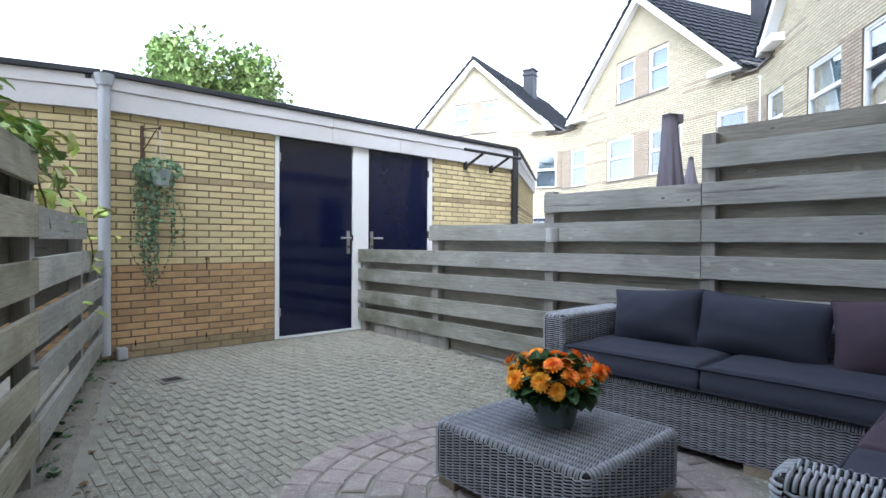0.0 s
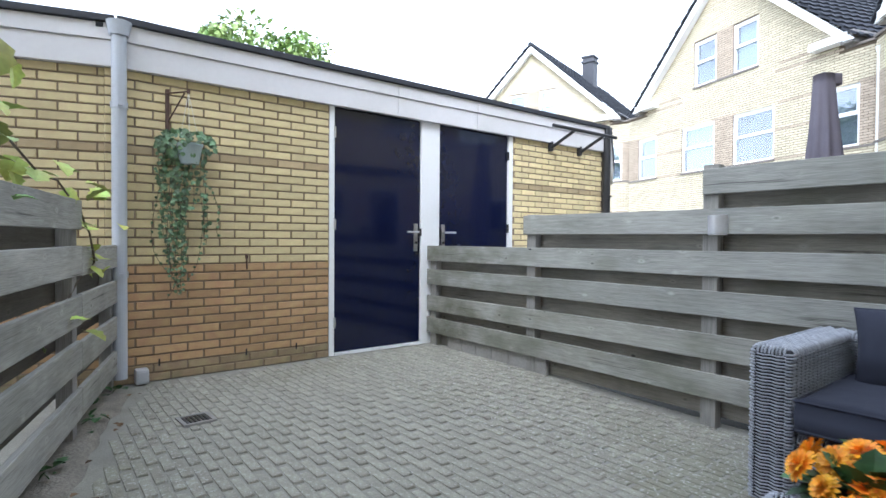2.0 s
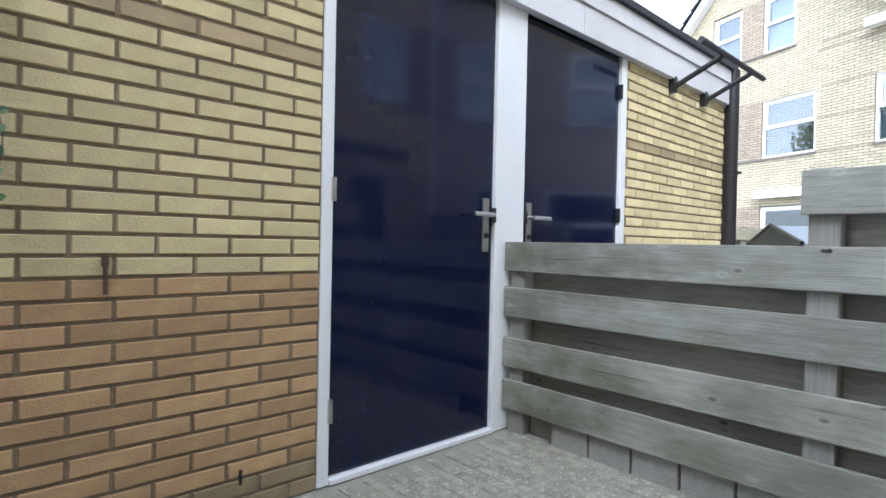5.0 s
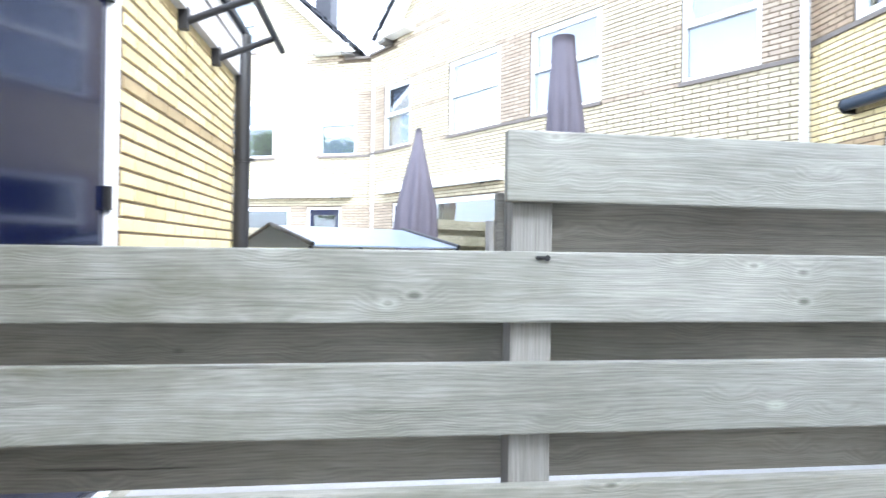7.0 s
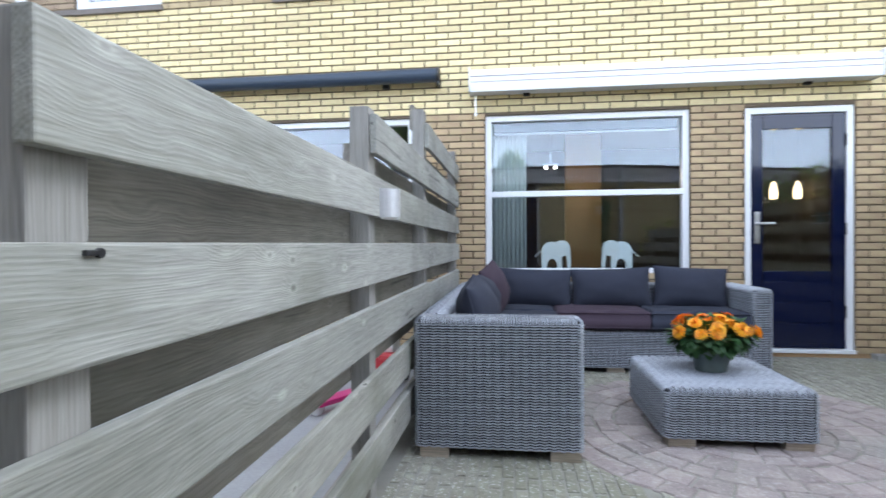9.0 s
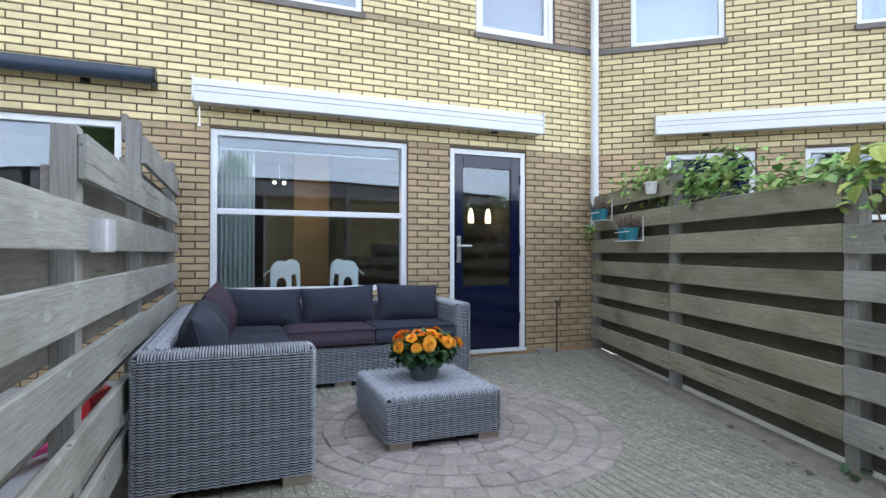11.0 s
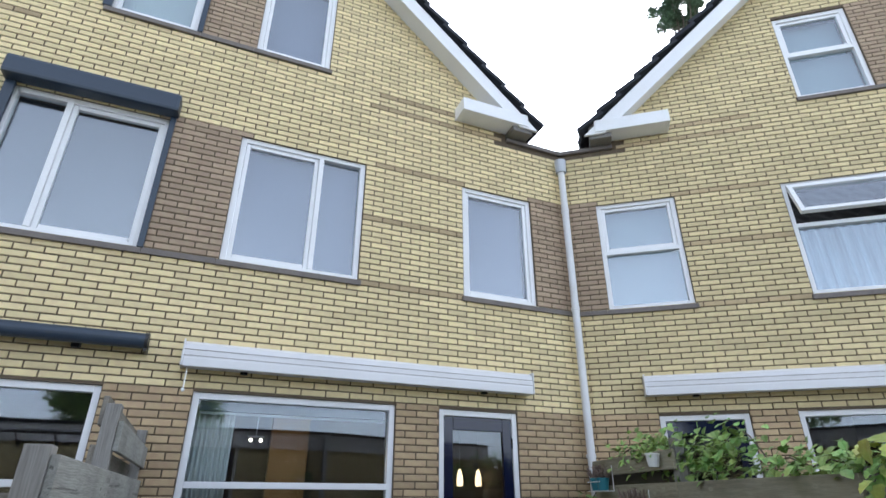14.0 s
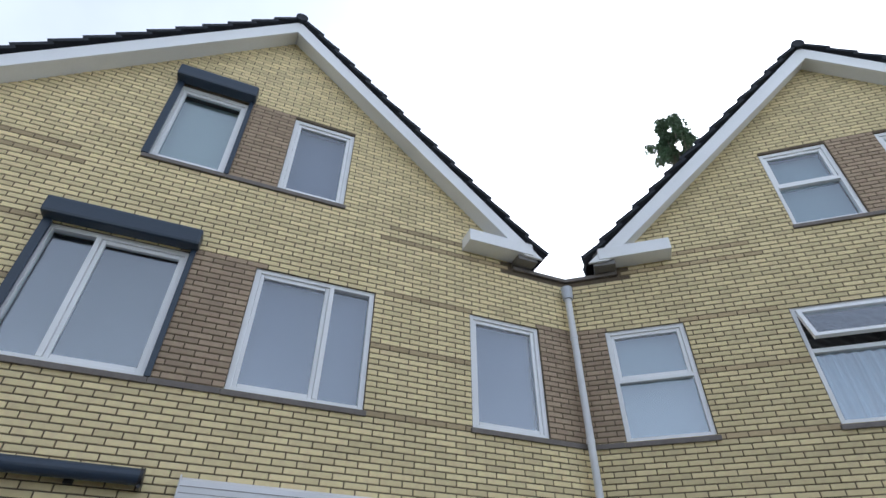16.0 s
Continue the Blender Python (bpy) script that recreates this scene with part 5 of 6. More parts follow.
# ---- on the house fronts ----
def awning(name, m, x0, x1, z, mat, label, tubular=False):
    a = thing(name, m, label, "awning")
    bm = bmesh.new()
    if tubular:
        tube(bm, (x0, 0.13, z + 0.055), (x1, 0.13, z + 0.055), 0.062, 20)
        box(bm, x0, x1, 0.01, 0.13, z + 0.06, z + 0.10, 0.01)
    else:
        prism(bm, [(0.0, 0.0), (0.0, 0.205), (0.10, 0.205), (0.15, 0.175), (0.165, 0.11), (0.165, 0.02), (0.14, 0.0)], x0, x1)
        bmesh.ops.transform(bm, matrix=Matrix(((0, 1, 0, 0), (1, 0, 0, 0.01), (0, 0, 1, z), (0, 0, 0, 1))), verts=bm.verts)
    part("case", bm, mat, a)
    if not tubular:
        for zz in (0.075, 0.125):
            boxpart("groove", SILL, a, x0 + 0.01, x1 - 0.01, 0.174, 0.177, z + zz, z + zz + 0.004)
        boxpart("front_rail", mat, a, x0 + 0.01, x1 - 0.01, 0.15, 0.185, z - 0.012, z + 0.06, 0.006)
    for x in (x0, x1):
        if tubular:
            bm = bmesh.new()
            tube(bm, (x - 0.012, 0.13, z + 0.055), (x + 0.012, 0.13, z + 0.055), 0.068, 20)
            box(bm, x - 0.012, x + 0.012, 0.01, 0.16, z - 0.03, z + 0.04, 0.004)
            part("end_cap", bm, BLACK, a)
        else:
            boxpart("end_cap", mat, a, x - 0.006, x + 0.006, 0.008, 0.185, z - 0.006, z + 0.208, 0.003)
    for x in (x0 + 0.5, x1 - 0.5):
        boxpart("bracket", BLACK, a, x - 0.03, x + 0.03, 0.0, 0.05, z - 0.02, z + 0.02, 0.003)
    return a


awning("awning", HOUSE_M, 0.755, 4.08, 2.278, AWNING, "closed white awning case over window and door")
awning("awning", HOUSE_M, 4.36, 8.0, 2.39, SLATE, "rolled dark blue awning on the brick wall", True)
awning("awning", RING[2], HW - 4.5, HW - 0.76, 2.29, AWNING, "closed white awning case on the neighbour's wall")
awning("awning", OTHER_M, 4.5, 8.0, 2.31, AWNING, "closed white awning case on the brick wall")
awning("awning", RING[0], 0.6, 4.0, 2.31, AWNING, "closed white awning case on the brick wall")


def shutter(x0, x1, z0, z1):
    s = thing("roller_shutter", HOUSE_M, "dark slate roller shutter case and rails round a window", "shutter", "roller shutters")
    boxpart("case", SLATE, s, x0 - 0.06, x1 + 0.06, 0.008, 0.17, z1, z1 + 0.20, 0.03)
    for x in (x0, x1):
        boxpart("rail", SLATE, s, x - 0.04, x + 0.012 if x == x0 else x + 0.04, 0.008, 0.045, z0, z1 - 0.001, 0.004)


crank = thing("awning_crank", HOUSE_M, "thin grey crank rod hanging from the awning's end", "crank")
bm = bmesh.new()
tube(bm, (4.03, 0.10, 2.275), (4.03, 0.10, 2.10), 0.006, 8)
part("rod", bm, STEEL, crank)
bm = bmesh.new()
tube(bm, (4.03, 0.085, 2.09), (4.03, 0.115, 2.09), 0.014, 10)
part("eye", bm, STEEL, crank)
shutter(4.615, 5.932, SILL_H, UP_TOP)
shutter(4.585, 5.45, *ATTIC_Z)
pipe("downpipe", WPIPE, -0.80, -0.60, 1.3, 5.2, 0.042, "white round downpipe where two houses meet", (4.6, 3.3, 1.7), 0.0)
bm = bmesh.new()
tube(bm, (-0.80, -0.60, 5.16), (-0.80, -0.60, 5.34), 0.065, 20, 0.075)
tagged(part("rain_hopper", bm, PIPE), "grey rainwater hopper on top of the downpipe", "hopper")
for m in (pose(7.69, -0.71, 0, 0, 0, 17), RING[0] @ pose(0, 0, 0, 0, 0, -17), RING[1] @ pose(0, 0, 0, 0, 0, -17)):
    p = pipe("downpipe", WPIPE, 0, 0, 0.0, 5.3, 0.045, "white round downpipe where two houses meet", (4.4, 2.4), 0.12)
    p.matrix_basis = m @ Matrix.Translation((0.0, 0.13, 0))

tap = thing("garden_tap", pose(-0.36, -0.70, 0), "brass garden tap on a thin copper pipe", "tap")
bm = bmesh.new()
tube(bm, (0, 0.03, -0.06), (0, 0.03, 0.50), 0.009, 10)
tube(bm, (0, 0.01, 0.5), (0, 0.09, 0.5), 0.013, 10)
tube(bm, (0, 0.085, 0.505), (0, 0.085, 0.455), 0.010, 10)
part("pipe", bm, RUST, tap)
bm = bmesh.new()
box(bm, -0.03, 0.03, 0.04, 0.055, 0.525, 0.54, 0.004)
tube(bm, (0, 0.05, 0.5), (0, 0.05, 0.535), 0.006, 8)
part("tap_handle", bm, STEEL, tap)
bm = bmesh.new()
box(bm, -0.29, -0.11, -0.695, -0.60, -0.05, 0.012, 0.008)
tagged(part("gully_cover", bm, CONCRETE), "grey concrete gully cover at the wall's foot", "drain")

# ---- the room behind the window ----
room = thing("room", HOUSE_M, "dim living room with ochre wall behind the window", "room", kind="structure")
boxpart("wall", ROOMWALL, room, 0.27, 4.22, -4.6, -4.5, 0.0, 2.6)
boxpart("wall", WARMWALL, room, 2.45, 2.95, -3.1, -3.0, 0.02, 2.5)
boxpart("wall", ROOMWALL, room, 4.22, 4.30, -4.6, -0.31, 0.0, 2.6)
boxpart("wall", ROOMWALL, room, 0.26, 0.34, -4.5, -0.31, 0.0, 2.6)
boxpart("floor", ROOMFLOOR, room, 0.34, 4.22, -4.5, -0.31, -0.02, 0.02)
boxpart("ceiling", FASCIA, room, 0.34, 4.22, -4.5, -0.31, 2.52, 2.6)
# Other half of the house: dark surfaces with the gloom in their colour.
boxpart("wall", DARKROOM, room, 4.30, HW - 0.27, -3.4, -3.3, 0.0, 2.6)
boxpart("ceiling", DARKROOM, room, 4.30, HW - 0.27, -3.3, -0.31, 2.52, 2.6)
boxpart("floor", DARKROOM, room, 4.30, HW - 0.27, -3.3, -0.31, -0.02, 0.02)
verts, faces = [], []
for k in range(61):
    x = 3.58 + 0.36 * k / 60
    y = -0.22 + 0.022 * math.sin(k * 0.95) + 0.008 * math.sin(k * 0.31)
    verts += [(x, y, 0.70), (x, y, 2.08), (x, y - 0.004, 2.08), (x, y - 0.004, 0.70)]
for k in range(60):
    for q in range(4):
        faces.append((k * 4 + q, k * 4 + (q + 1) % 4, k * 4 + 4 + (q + 1) % 4, k * 4 + 4 + q))
curtain = thing("curtain", HOUSE_M, "pale pleated curtain drawn aside behind the window", "curtain")
rawpart("cloth", verts, faces, CURTAIN, curtain, smooth=True)
blind = thing("roller_blind", HOUSE_M, "rolled-up dark blue blind at the top of the window", "blind")
boxpart("case", SLATE, blind, 2.25, 3.88, -0.19, -0.125, 1.965, 2.05, 0.01)
boxpart("bottom_rail", GALV, blind, 2.26, 3.87, -0.165, -0.15, 1.945, 1.964, 0.003)
boxpart("sill_board", WHITE, room, 2.2, 3.94, -0.30, -0.105, 0.655, 0.69)


def elephant(x, flip):
    """A flat-sided ornament on the inner sill."""
    e = bmesh.new()
    out = []
    for k in range(9):
        a = math.pi * k / 8
        out.append((0.085 * math.cos(a) * 0.9 + 0.02, 0.14 + 0.075 * math.sin(a)))
    out = [(0.097, 0.0), (0.097, 0.14)] + out[1:-1] + [(-0.06, 0.14), (-0.06, 0.0), (-0.025, 0.0), (-0.02, 0.06), (0.0, 0.085), (0.03, 0.085), (0.05, 0.06), (0.055, 0.0)]
    prism(e, out, -0.025, 0.025)
    head = [(-0.06 + 0.062 * math.cos(2 * math.pi * k / 18), 0.165 + 0.06 * math.sin(2 * math.pi * k / 18)) for k in range(18)]
    prism(e, head, -0.034, 0.034)
    prism(e, [(-0.125, 0.17), (-0.085, 0.17), (-0.10, 0.06), (-0.105, 0.02), (-0.09, 0.012), (-0.118, 0.0), (-0.13, 0.03)], -0.016, 0.016)
    tube(e, (0.095, 0, 0.15), (0.15, 0, 0.10), 0.004, 6)
    bmesh.ops.bevel(e, geom=[q for q in e.edges if q.calc_face_angle(0) > 1.0], offset=0.004, segments=2, affect="EDGES")
    m = HOUSE_M @ Matrix.Translation((x, -0.17, 0.692)) @ Matrix.Diagonal((flip * 1.18, 1.1, 1.22, 1))
    ob = part("elephant_ornament", e, CERAMIC, at=m)
    tagged(ob, "white elephant ornament on the inner window sill", "ornament", "sill ornaments")


elephant(3.33, 1)
elephant(2.75, -1)
for x, y in ((0.46, -1.75), (0.72, -1.75)):
    lamp = thing("pendant_lamp", HOUSE_M @ Matrix.Translation((x, y, 0)), "lit glass pendant lamp hanging in the room", "lamp", "pendant lamps")
    bm = bmesh.new()
    lathe(bm, [(0.036, 1.44), (0.042, 1.47), (0.04, 1.54), (0.024, 1.61), (0.010, 1.64)], 18)
    part("shade", bm, LAMPGLOW, lamp)
    bm = bmesh.new()
    tube(bm, (0, 0, 1.64), (0, 0, 2.52), 0.004, 6)
    part("cord", bm, BLACK, lamp)
spots = thing("ceiling_spots", HOUSE_M @ Matrix.Translation((3.2, -2.4, 0)), "lit ceiling spot bar in the room", "lamp")
for x in (-0.06, 0.06):
    bm = bmesh.new()
    bmesh.ops.create_uvsphere(bm, u_segments=12, v_segments=8, radius=0.021, matrix=Matrix.Translation((x, 0, 1.95)))
    part("bulb", bm, SPOTGLOW, spots)
bm = bmesh.new()
tube(bm, (0, 0, 1.97), (0, 0, 2.52), 0.006, 6)
box(bm, -0.1, 0.1, -0.01, 0.01, 1.98, 2.0)
part("bar", bm, STEEL, spots)
glow_lamp = new("room_lamp", bpy.data.lights.new("room_lamp", "POINT"))
glow_lamp.data.energy, glow_lamp.data.color, glow_lamp.data.shadow_soft_size = 1.8, (1.0, 0.72, 0.42), 0.08
glow_lamp.location = (1.9, -3.0, 1.75)

# ---- over the right-hand fence: the neighbours' gardens ----
far_fence = thing("fence", None, "weathered grey plank fence between the neighbours' gardens", "fence", "garden fences")
fence_run(far_fence, (7.62, -0.62), (6.14, 4.70), [(0.0, 1.9, 0, 6), (1.9, 3.8, 0, 5), (3.8, 5.5, 0, 4)], [(0.05, 1.42, 0), (1.9, 1.42, 0), (3.8, 1.20, 0), (5.45, 0.95, 0)], 1, FENCEB)
far_fence2 = thing("fence", None, "weathered grey plank fence farther along the gardens", "fence", "garden fences")
fence_run(far_fence2, (11.0, 1.7), (8.2, 5.7), [(0.0, 2.4, 0, 6), (2.4, 4.8, 0, 5)], [(0.05, 1.42, 0), (2.4, 1.42, 0), (4.7, 1.20, 0)], 1, FENCEB)


def parasol(x, y, top, w, lean, tip):
    p = thing("parasol", pose(x, y, 0, lean, lean * 0.6, 20 * x), "closed taupe garden parasol tied to its pole", "parasol", "parasols")
    bm = bmesh.new()
    tube(bm, (0, 0, 0.08), (0, 0, top - 0.02), 0.022, 12)
    part("pole", bm, STEEL, p)
    bm = bmesh.new()
    lathe(bm, [(0.30, 0.0), (0.30, 0.06), (0.06, 0.09), (0.045, 0.2), (0.03, 0.2)], 24)
    part("base", bm, CONCRETE, p)
    verts, faces = [], []
    n, rows = 40, 18
    for r in range(rows + 1):
        t = r / rows
        rad = (tip + (w - tip) * math.sin(min(1, t * 1.15) * math.pi / 2) ** 1.3) * (1 - 0.18 * max(0, t - 0.8) / 0.2)
        for k in range(n):
            a = 2 * math.pi * k / n
            f = 1 + 0.20 * math.cos(8 * a + 1.5 * t) * min(1, t * 2) + 0.06 * noise.noise(Vector((math.cos(a) * 2, math.sin(a) * 2, t * 5 + x)))
            verts.append((rad * f * math.cos(a), rad * f * math.sin(a), top - t * (top - 0.85)))
    for r in range(rows):
        for k in range(n):
            q, w2 = r * n + k, r * n + (k + 1) % n
            faces.append((q, w2, w2 + n, q + n))
    faces.append(tuple(range(n)))
    faces.append(tuple(range(rows * n, rows * n + n))[::-1])
    rawpart("canopy", verts, faces, PARASOL, p, smooth=True)
    bm = bmesh.new()
    bmesh.ops.create_uvsphere(bm, u_segments=12, v_segments=8, radius=0.03, matrix=Matrix.Translation((0, 0, top)))
    part("finial", bm, BLACK, p)
    if tip > 0.06:
        bm = bmesh.new()
        box(bm, -0.16, 0.05, -0.045, 0.045, top - 0.10, top + 0.015, 0.02, pose(0, 0, 0, 0, 0, 25))
        part("hood", bm, PARASOL, p, "folded hood of the parasol cover", True)


parasol(6.16, 2.55, 2.56, 0.155, 1.5, 0.085)
parasol(8.94, 3.57, 2.45, 0.24, -1.0, 0.04)
canopy = thing("garden_canopy", pose(7.6, 4.35, 0, 0, 0, 30), "low blue-grey garden canopy with dark roof bars", "canopy")
for s in (-1, 1):
    bm = bmesh.new()
    prism(bm, [(0, 1.16), (s * 0.95, 0.98), (s * 0.95, 0.965), (0, 1.145)], -0.7, 0.7)
    part("roof_sheet", bm, POLY, canopy)
    for y in (-0.7, 0.7):
        bm = bmesh.new()
        tube(bm, (0, y, 1.17), (s * 0.96, y, 0.985), 0.018, 8)
        tube(bm, (s * 0.93, y, 0.0), (s * 0.93, y, 0.97), 0.02, 8)
        part("frame", bm, BLACK, canopy)
toy = thing("toy_scooter", pose(3.80, 1.15, -0.002, 0, 0, 60), "pink and black toy scooter on the neighbour's terrace", "toy")
bm = bmesh.new()
box(bm, -0.24, 0.24, -0.05, 0.05, 0.05, 0.08, 0.01)
part("deck", bm, PINK, toy)
bm = bmesh.new()
tube(bm, (0.22, 0, 0.06), (0.27, 0, 0.30), 0.014, 10)
tube(bm, (0.27, -0.10, 0.30), (0.27, 0.10, 0.30), 0.014, 10)
part("handlebar", bm, PINK, toy)
for x in (-0.22, 0.23):
    bm = bmesh.new()
    tube(bm, (x, -0.016, 0.05), (x, 0.016, 0.05), 0.05, 16)
    part("wheel", bm, REDP if x < 0 else CERAMIC, toy)
ball = thing("toy_car", pose(3.68, 0.62, 0.0, 0, 0, 80), "red and white toy car beside the fence", "toy")
bm = bmesh.new()
box(bm, -0.16, 0.16, -0.08, 0.08, 0.05, 0.22, 0.03)
part("body", bm, REDP, ball)
bm = bmesh.new()
box(bm, -0.07, 0.08, -0.07, 0.07, 0.215, 0.33, 0.03)
part("cabin", bm, CERAMIC, ball)
for x in (-0.1, 0.1):
    for y in (-0.085, 0.085):
        bm = bmesh.new()
        tube(bm, (x, y - 0.012, 0.05), (x, y + 0.012, 0.05), 0.05, 14)
        part("wheel", bm, BLACK, ball)

# ---- trees behind the sheds and roofs ----
def tree(x, y, trunk_h, cx, cy, cz, r, rz, count, size, seed, label, foliage=TREELEAF):
    rr = random.Random(seed)
    t = thing("tree", pose(x, y, 0), label, "tree", "trees")
    acc, wood_acc = ([], []), ([], [])
    top = Vector((cx, cy, cz))
    pts = [Vector((0, 0, 0)), Vector((0.08, 0.03, trunk_h * 0.5)), Vector((cx * 0.5, cy * 0.5, trunk_h)), top]
    for k in range(3):
        for j in range(4):
            a, b = pts[k].lerp(pts[k + 1], j / 4), pts[k].lerp(pts[k + 1], (j + 1) / 4)
            stem(wood_acc, [tuple(a), tuple(b)], 0.22 * r / 2.5 * (1 - (k * 4 + j) / 13), 8)
    clumps = []
    for k in range(34):
        d = rdir(rr)
        f = rr.uniform(0.35, 1.0)
        c = top + Vector((d.x * r * f, d.y * r * f, d.z * rz * f))
        clumps.append((c, rr.uniform(0.16, 0.34) * r))
        base = pts[2].lerp(top, rr.uniform(0, 0.8))
        stem(wood_acc, [tuple(base), tuple(base.lerp(c, 0.5) + rdir(rr) * 0.15), tuple(c)], 0.03 * r / 2.5, 5)
    for k in range(count):
        c, q = clumps[rr.randrange(len(clumps))]
        p = c + rdir(rr) * q * rr.random() ** 0.45
        leaf(acc, p, rdir(rr) + Vector((0, 0, -0.3)), (0, 0, 1), size * rr.uniform(0.7, 1.3))
    rawpart("trunk", *wood_acc, BARK, t)
    rawpart("crown", *acc, foliage, t)


tree(5.55, 16.5, 3.0, 0.0, 0.1, 4.85, 2.95, 2.15, 20000, 0.16, 21, "broad green tree standing behind the shed roof")
tree(-17.3, -10.3, 14.0, 0, 0, 25.9, 1.5, 2.2, 16000, 0.11, 22, "tall dark green treetop rising behind the house roof", DARKLEAF)

# ---- small wear and fittings ----
for x in (1.02, 1.62, 2.02):
    bm = bmesh.new()
    box(bm, x - 0.005, x + 0.005, SHED_Y - 0.0125, SHED_Y - 0.004, 0.10, 0.15)
    tagged(part("weep_slot", bm, BLACK), "dark open weep slot between shed bricks", "vent", "weep slots")
verts, faces = [], []
rr = random.Random(77)
for i in range(46):
    u = 0.02 + i * 0.125
    for j in range(5):
        v = (-0.10, -0.04, 0.02, 0.06, 0.10)[j] + (rr.uniform(-0.03, 0.03) if j == 4 else 0)
        z = (0.012, 0.014 + rr.uniform(0, 0.012), 0.012 + rr.uniform(-0.004, 0.012), 0.007 + rr.uniform(-0.003, 0.006), -0.012)[j]
        q = on_left(u, v, z)
        q.z += ground_z(q.y)
        verts.append(tuple(q))
for i in range(45):
    for j in range(4):
        q = i * 5 + j
        faces.append((q, q + 5, q + 6, q + 1))
tagged(rawpart("soil_strip", verts, faces, SOIL, smooth=True), "strip of dry soil along the fence foot", "soil", kind="stuff")
acc = ([], [])
for k in range(60):
    u, v = rr.uniform(3.4, 5.75), rr.uniform(-0.12, 0.04)
    q = on_left(u, v, rr.uniform(0.01, 0.05))
    q.z += ground_z(q.y)
    leaf(acc, q, rdir(rr, 0.5), (0, 0, 1), rr.uniform(0.03, 0.06), True)
tagged(rawpart("weeds", *acc, MUMLEAF), "low green weeds along the soil strip", "plants", kind="stuff")

# ---- ground and paving ----
bm = bmesh.new()
GX0, GX1, GY0, GY1 = -0.87, 3.47, -0.72, 4.975
outer = [bm.verts.new((x, y, -0.0075)) for x, y in ((-300, -300), (300, -300), (300, 300), (-300, 300))]
inner = [bm.verts.new((x, y, -0.0075)) for x, y in ((GX0, GY0), (GX1, GY0), (GX1, GY1), (GX0, GY1))]
for k in range(4):
    bm.faces.new((outer[k], outer[(k + 1) % 4], inner[(k + 1) % 4], inner[k]))
tagged(part("ground", bm, SAND), "sandy ground round the gardens", "ground", kind="structure")
bm = bmesh.new()
prism(bm, [(3.47, -0.70), (7.6, -0.70), (6.1, 4.9), (3.47, 4.9)], -0.0073, -0.002)
bmesh.ops.transform(bm, matrix=Matrix(((1, 0, 0, 0), (0, 0, 1, 0), (0, 1, 0, 0), (0, 0, 0, 1))), verts=bm.verts)
tagged(part("pavement", bm, SLAB), "pale slabs of the neighbour's terrace", "terrace", kind="structure")
floor = thing("floor", None, "garden floor of grey concrete pavers with a cobbled circle", "paving", kind="structure")
verts, faces = [], []
for j in range(41):
    y = GY0 + (GY1 - GY0) * j / 40
    verts += [(GX0, y, ground_z(y) - 0.005), (GX1, y, ground_z(y) - 0.005), (GX1, y, -0.14), (GX0, y, -0.14)]
for j in range(40):
    for q in range(4):
        faces.append((j * 4 + q, j * 4 + (q + 1) % 4, j * 4 + 4 + (q + 1) % 4, j * 4 + 4 + q))
rawpart("sand_bed", verts, faces, SAND, floor, "sand bed under the paving")
CX, CY, CR = 1.62, 1.14, 1.05
rng = random.Random(41)
pavers = []
for i in range(83):
    x = -0.86 + i * 0.0521
    for j in range(30):
        y = -0.70 + j * 0.2085 + (0.104 if i % 2 else 0.0)
        cx, cy = x + 0.026, y + 0.102
        if y + 0.2 > 4.972 or x + 0.05 > 3.40 or (x < -0.70 + (cy + 0.71) * 0.2821 + 0.03):
            continue
        pavers.append((x, y, math.hypot(cx - CX, cy - CY)))


def paver_mesh(lx, ly, seed):
    """A tumbled paving brick: uneven outline, worn rounded top."""
    r2 = random.Random(seed)
    ring = []
    for k in range(3):
        ring.append((0 + r2.uniform(0, 0.003), ly * (0.03 + 0.94 * k / 2)))
    for k in range(3):
        ring.append((lx - r2.uniform(0, 0.003), ly * (0.97 - 0.94 * k / 2)))
    ring = [(x, y + r2.uniform(-0.003, 0.003)) for x, y in ring]
    n = len(ring)
    c = Vector((lx / 2, ly / 2, 0))
    vs = [(x, y, -0.045) for x, y in ring] + [(x, y, -0.006) for x, y in ring]
    vs += [(c.x + (x - c.x) * 0.88, c.y + (y - c.y) * 0.965, r2.uniform(-0.0015, 0.001)) for x, y in ring]
    fs = []
    for k in range(n):
        w = (k + 1) % n
        fs.append((k, k + n, w + n, w)[::-1])
        fs.append((k + n, k + 2 * n, w + 2 * n, w + n)[::-1])
    fs.append(tuple(range(3 * n - 1, 2 * n - 1, -1)))
    me = bpy.data.meshes.new("paver")
    me.from_pydata(vs, [], fs)
    b = bmesh.new()
    b.from_mesh(me)
    bmesh.ops.recalc_face_normals(b, faces=b.faces)
    b.to_mesh(me)
    b.free()
    me.materials.append(PAVER)
    return me


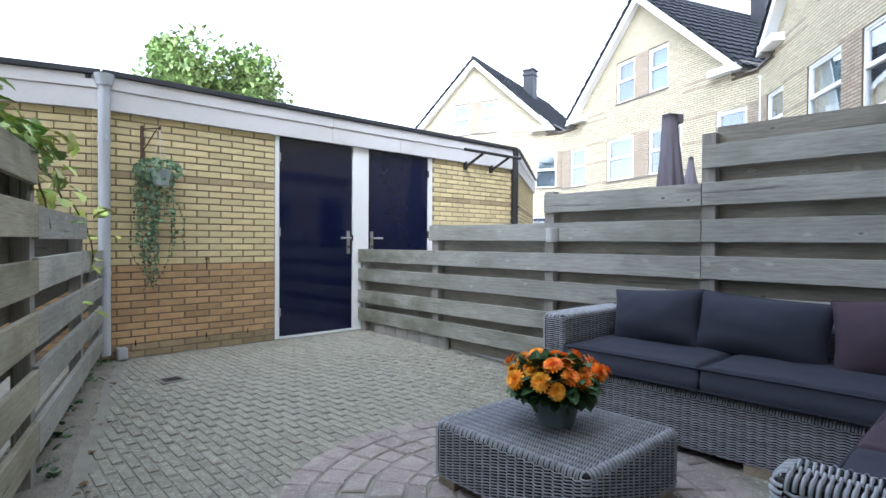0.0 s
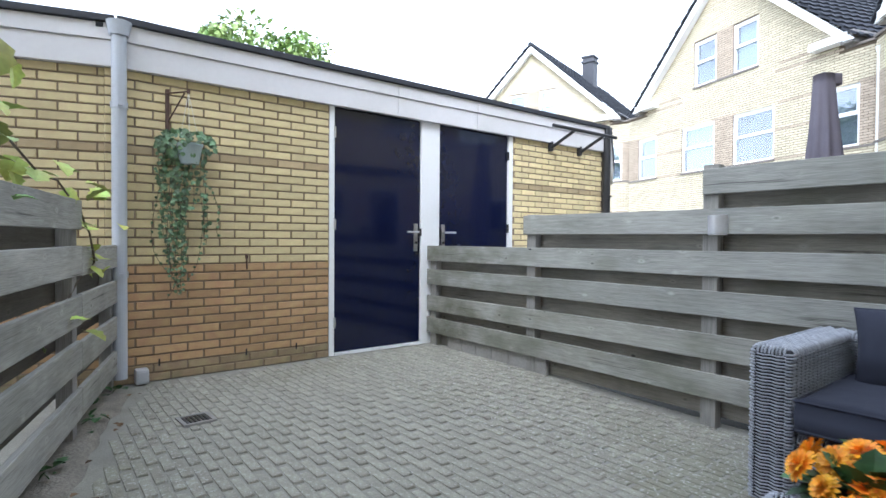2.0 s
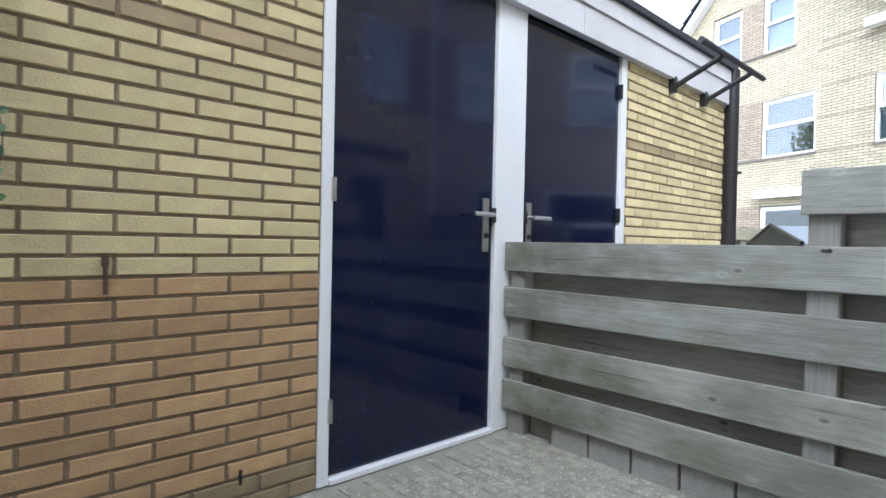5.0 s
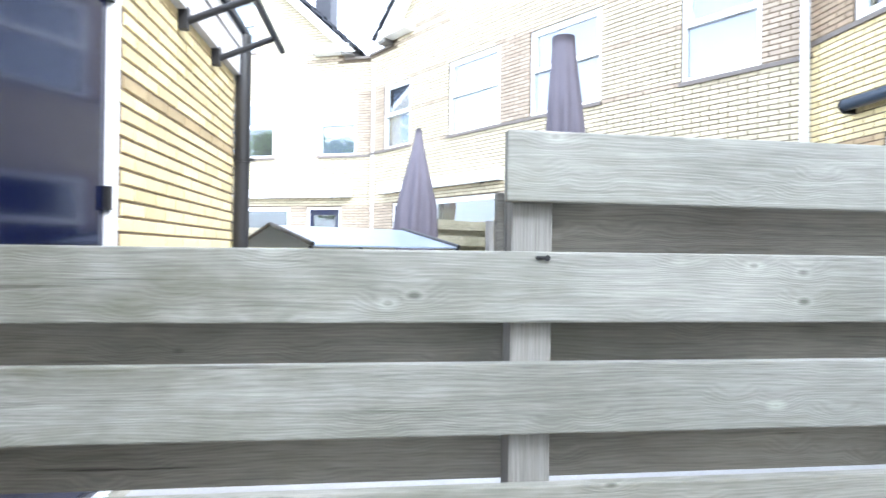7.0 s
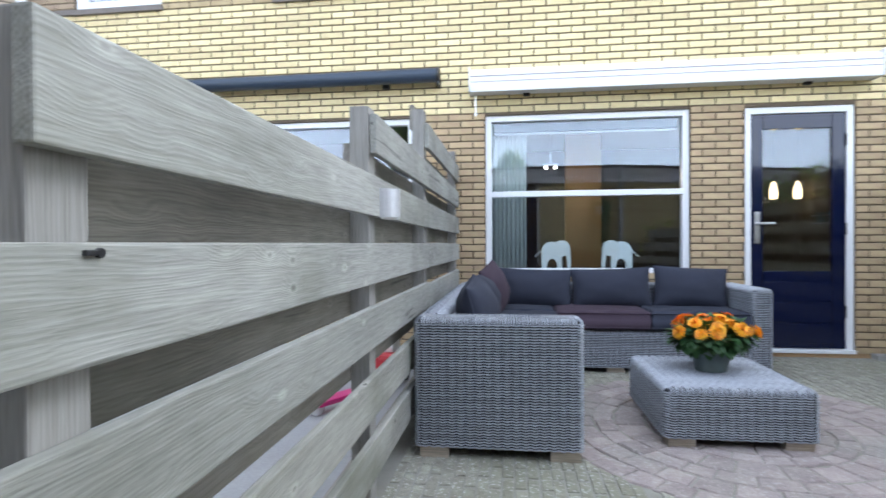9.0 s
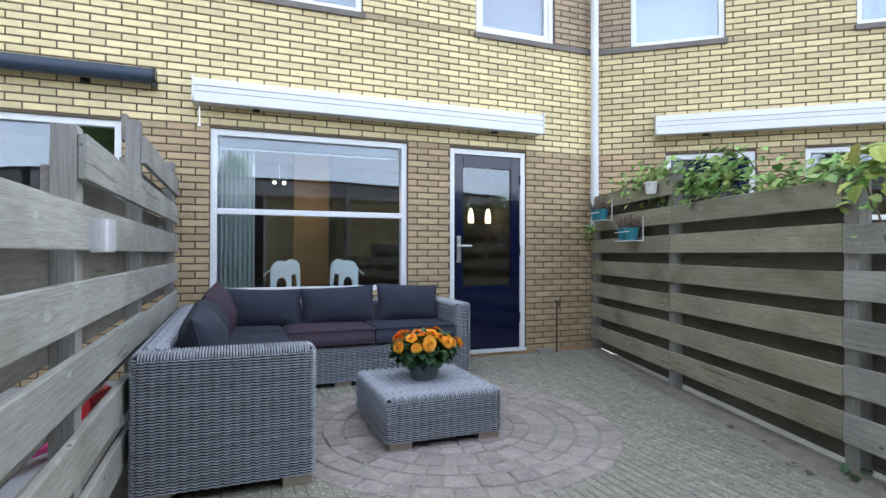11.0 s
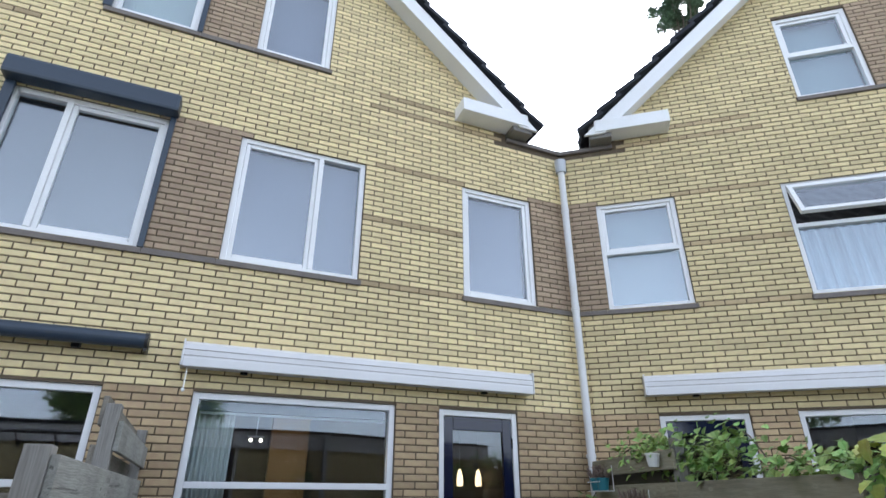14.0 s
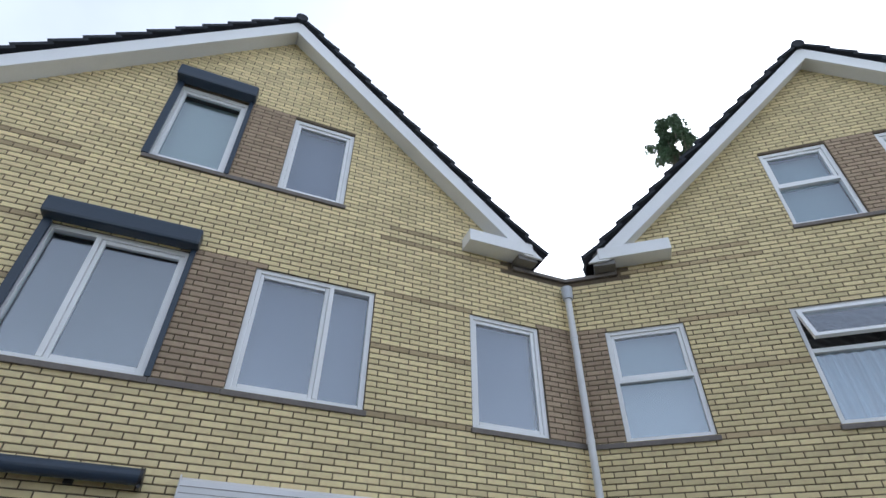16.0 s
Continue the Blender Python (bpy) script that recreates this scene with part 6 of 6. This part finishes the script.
PMS = [paver_mesh(0.0490, 0.2045, q) for q in range(5)]
keep = [p for p in pavers if p[2] > CR - 0.03]
near = [p for p in keep if 0.9 < p[0] < 3.3 and 1.6 < p[1] < 4.4][:300]
chosen = set(near)
verts, faces = [], []
SOURCE = [([tuple(v.co) for v in me.vertices], [tuple(q.vertices) for q in me.polygons]) for me in PMS]
for p in keep:
    z, rx, ry = rng.uniform(-0.0012, 0.0012), rng.uniform(-0.2, 0.2), rng.uniform(-0.5, 0.5)
    m = pose(p[0] + rng.uniform(-0.002, 0.002), p[1] + rng.uniform(-0.003, 0.003), z + ground_z(p[1] + 0.1), rx, ry, rng.uniform(-0.7, 0.7))
    pick = rng.randrange(5)
    pv, pfc = SOURCE[pick]
    if p in chosen:
        shared("paver", PMS[pick], floor, m)
    else:
        b = len(verts)
        verts += [tuple(m @ Vector(v)) for v in pv]
        faces += [tuple(b + q for q in f) for f in pfc]
tagged(rawpart("paving", verts, faces, PAVER, floor), kind="stuff")
# the circle: rings of trapezoid cobbles, uneven, with wide joints
EDGES = [1.05, 0.915, 0.78, 0.665, 0.50, 0.405, 0.28, 0.17, 0.0]
for r1, r0 in zip(EDGES, EDGES[1:]):
    n = max(5, int(2 * math.pi * (r0 + r1) / 2 / (0.135 if r1 < 0.6 else 0.155)))
    shift = [rng.uniform(-0.16, 0.16) for _ in range(n)]
    ph = rng.uniform(0, 1)
    for k in range(n):
        a0, a1 = 2 * math.pi * (k + ph + shift[k]) / n, 2 * math.pi * (k + 1 + ph + shift[(k + 1) % n]) / n
        g = rng.uniform(0.002, 0.005)
        b = bmesh.new()
        out = []
        steps = 3
        for s in range(steps + 1):
            a = a0 + (a1 - a0) * s / steps
            out.append((r1 - g + rng.uniform(-0.009, 0.005), a + (g / r1) * (1 if s == 0 else -1 if s == steps else 0)))
        for s in range(steps, -1, -1):
            a = a0 + (a1 - a0) * s / steps
            if r0 > 0:
                out.append((r0 + g + rng.uniform(-0.004, 0.009), a + (g / max(r0, 0.05)) * (1 if s == 0 else -1 if s == steps else 0)))
            elif s == steps:
                out.append((0.012, (a0 + a1) / 2))
        lift = rng.uniform(-0.001, 0.006)
        lo = [b.verts.new((q * math.cos(a), q * math.sin(a), -0.05)) for q, a in out]
        up = [b.verts.new((q * math.cos(a), q * math.sin(a), lift - 0.006)) for q, a in out]
        cxy = Vector((sum(v.co.x for v in up) / len(up), sum(v.co.y for v in up) / len(up), lift))
        cap = [b.verts.new(tuple(cxy + (v.co - cxy) * 0.90 + Vector((0, 0, 0.006 + rng.uniform(-0.002, 0.002))))) for v in up]
        m = len(out)
        for q in range(m):
            w = (q + 1) % m
            b.faces.new((lo[q], lo[w], up[w], up[q]))
            b.faces.new((up[q], up[w], cap[w], cap[q]))
        b.faces.new(cap)
        part("cobble", b, PINKPAVER, floor, at=Matrix.Translation((CX, CY, ground_z(CY + (r0 + r1) / 2 * math.sin((a0 + a1) / 2)))))

# ---- brickwork and paving, piece by piece ----
def lay_bricks(owner, found, tone, y, sign, near, pale=False):
    """Bricks in the owner's frame: those that `near` picks are parts of their own, the rest one mesh a tone."""
    mats = {"yellow": YELLOW, "tan": TAN, "light_tan": LTAN, "band": BAND, "mossy": MOSSY, "panel": PANEL}
    # pale: brick colours with the haze of distance mixed in
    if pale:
        mats = {"yellow": HAZEYELLOW, "panel": HAZETAN, "light_tan": HAZETAN, "band": HAZETAN}
    flip = Matrix.Diagonal((1, sign, 1, 1))
    picked = [q for q in found if near(q)][:300]
    taken = set(picked)
    for key, mat in mats.items():
        rest = [q for q in found if q not in taken and tone(q) == key]
        if rest:
            v, f = brick_mesh(rest, 0.0)
            ob = rawpart("brickwork", [(a, b * sign + y, c) for a, b, c in v], f if sign > 0 else [t[::-1] for t in f], mat, owner)
            tagged(ob, kind="stuff")
    meshes = {}
    for q in picked:
        key = (tone(q), round(q[1] - q[0], 3))
        if key not in meshes:
            v, f = brick_mesh([(0, q[1] - q[0], 0, COURSE - JOINT)], 0.0)
            me = bpy.data.meshes.new("brick")
            me.from_pydata([(a, b * sign, c) for a, b, c in v], [], f if sign > 0 else [t[::-1] for t in f])
            me.materials.append(mats[key[0]])
            meshes[key] = me
        shared("brick", meshes[key], owner, Matrix.Translation((q[0], y, q[2])))


lay_bricks(left_shed, bricks(-4.2, -0.01, 0.0, SHED_H, []), shed_tone, 0.0, -1, lambda q: False)
lay_bricks(right_shed, bricks(0.0, 4.0, 0.0, SHED_H, []), shed_tone, 0.0, -1, lambda q: False)
lay_bricks(shed, SHED_BRICKS, shed_tone, SHED_Y, -1, lambda q: 1.35 < q[0] < 2.34)
HOUSE_BRICKS = bricks(0.0, HW, 0.0, RIDGE, OPEN, lambda x: roof_line(x) + (0.20 if 0.80 < x < HW - 0.80 else -0.02))
lay_bricks(own_house, HOUSE_BRICKS, house_tone, 0.0, 1, lambda q: q[2] < 2.10 and q[1] < 2.2)
lay_bricks(neighbour, HOUSE_BRICKS, house_tone, 0.0, 1, lambda q: False)
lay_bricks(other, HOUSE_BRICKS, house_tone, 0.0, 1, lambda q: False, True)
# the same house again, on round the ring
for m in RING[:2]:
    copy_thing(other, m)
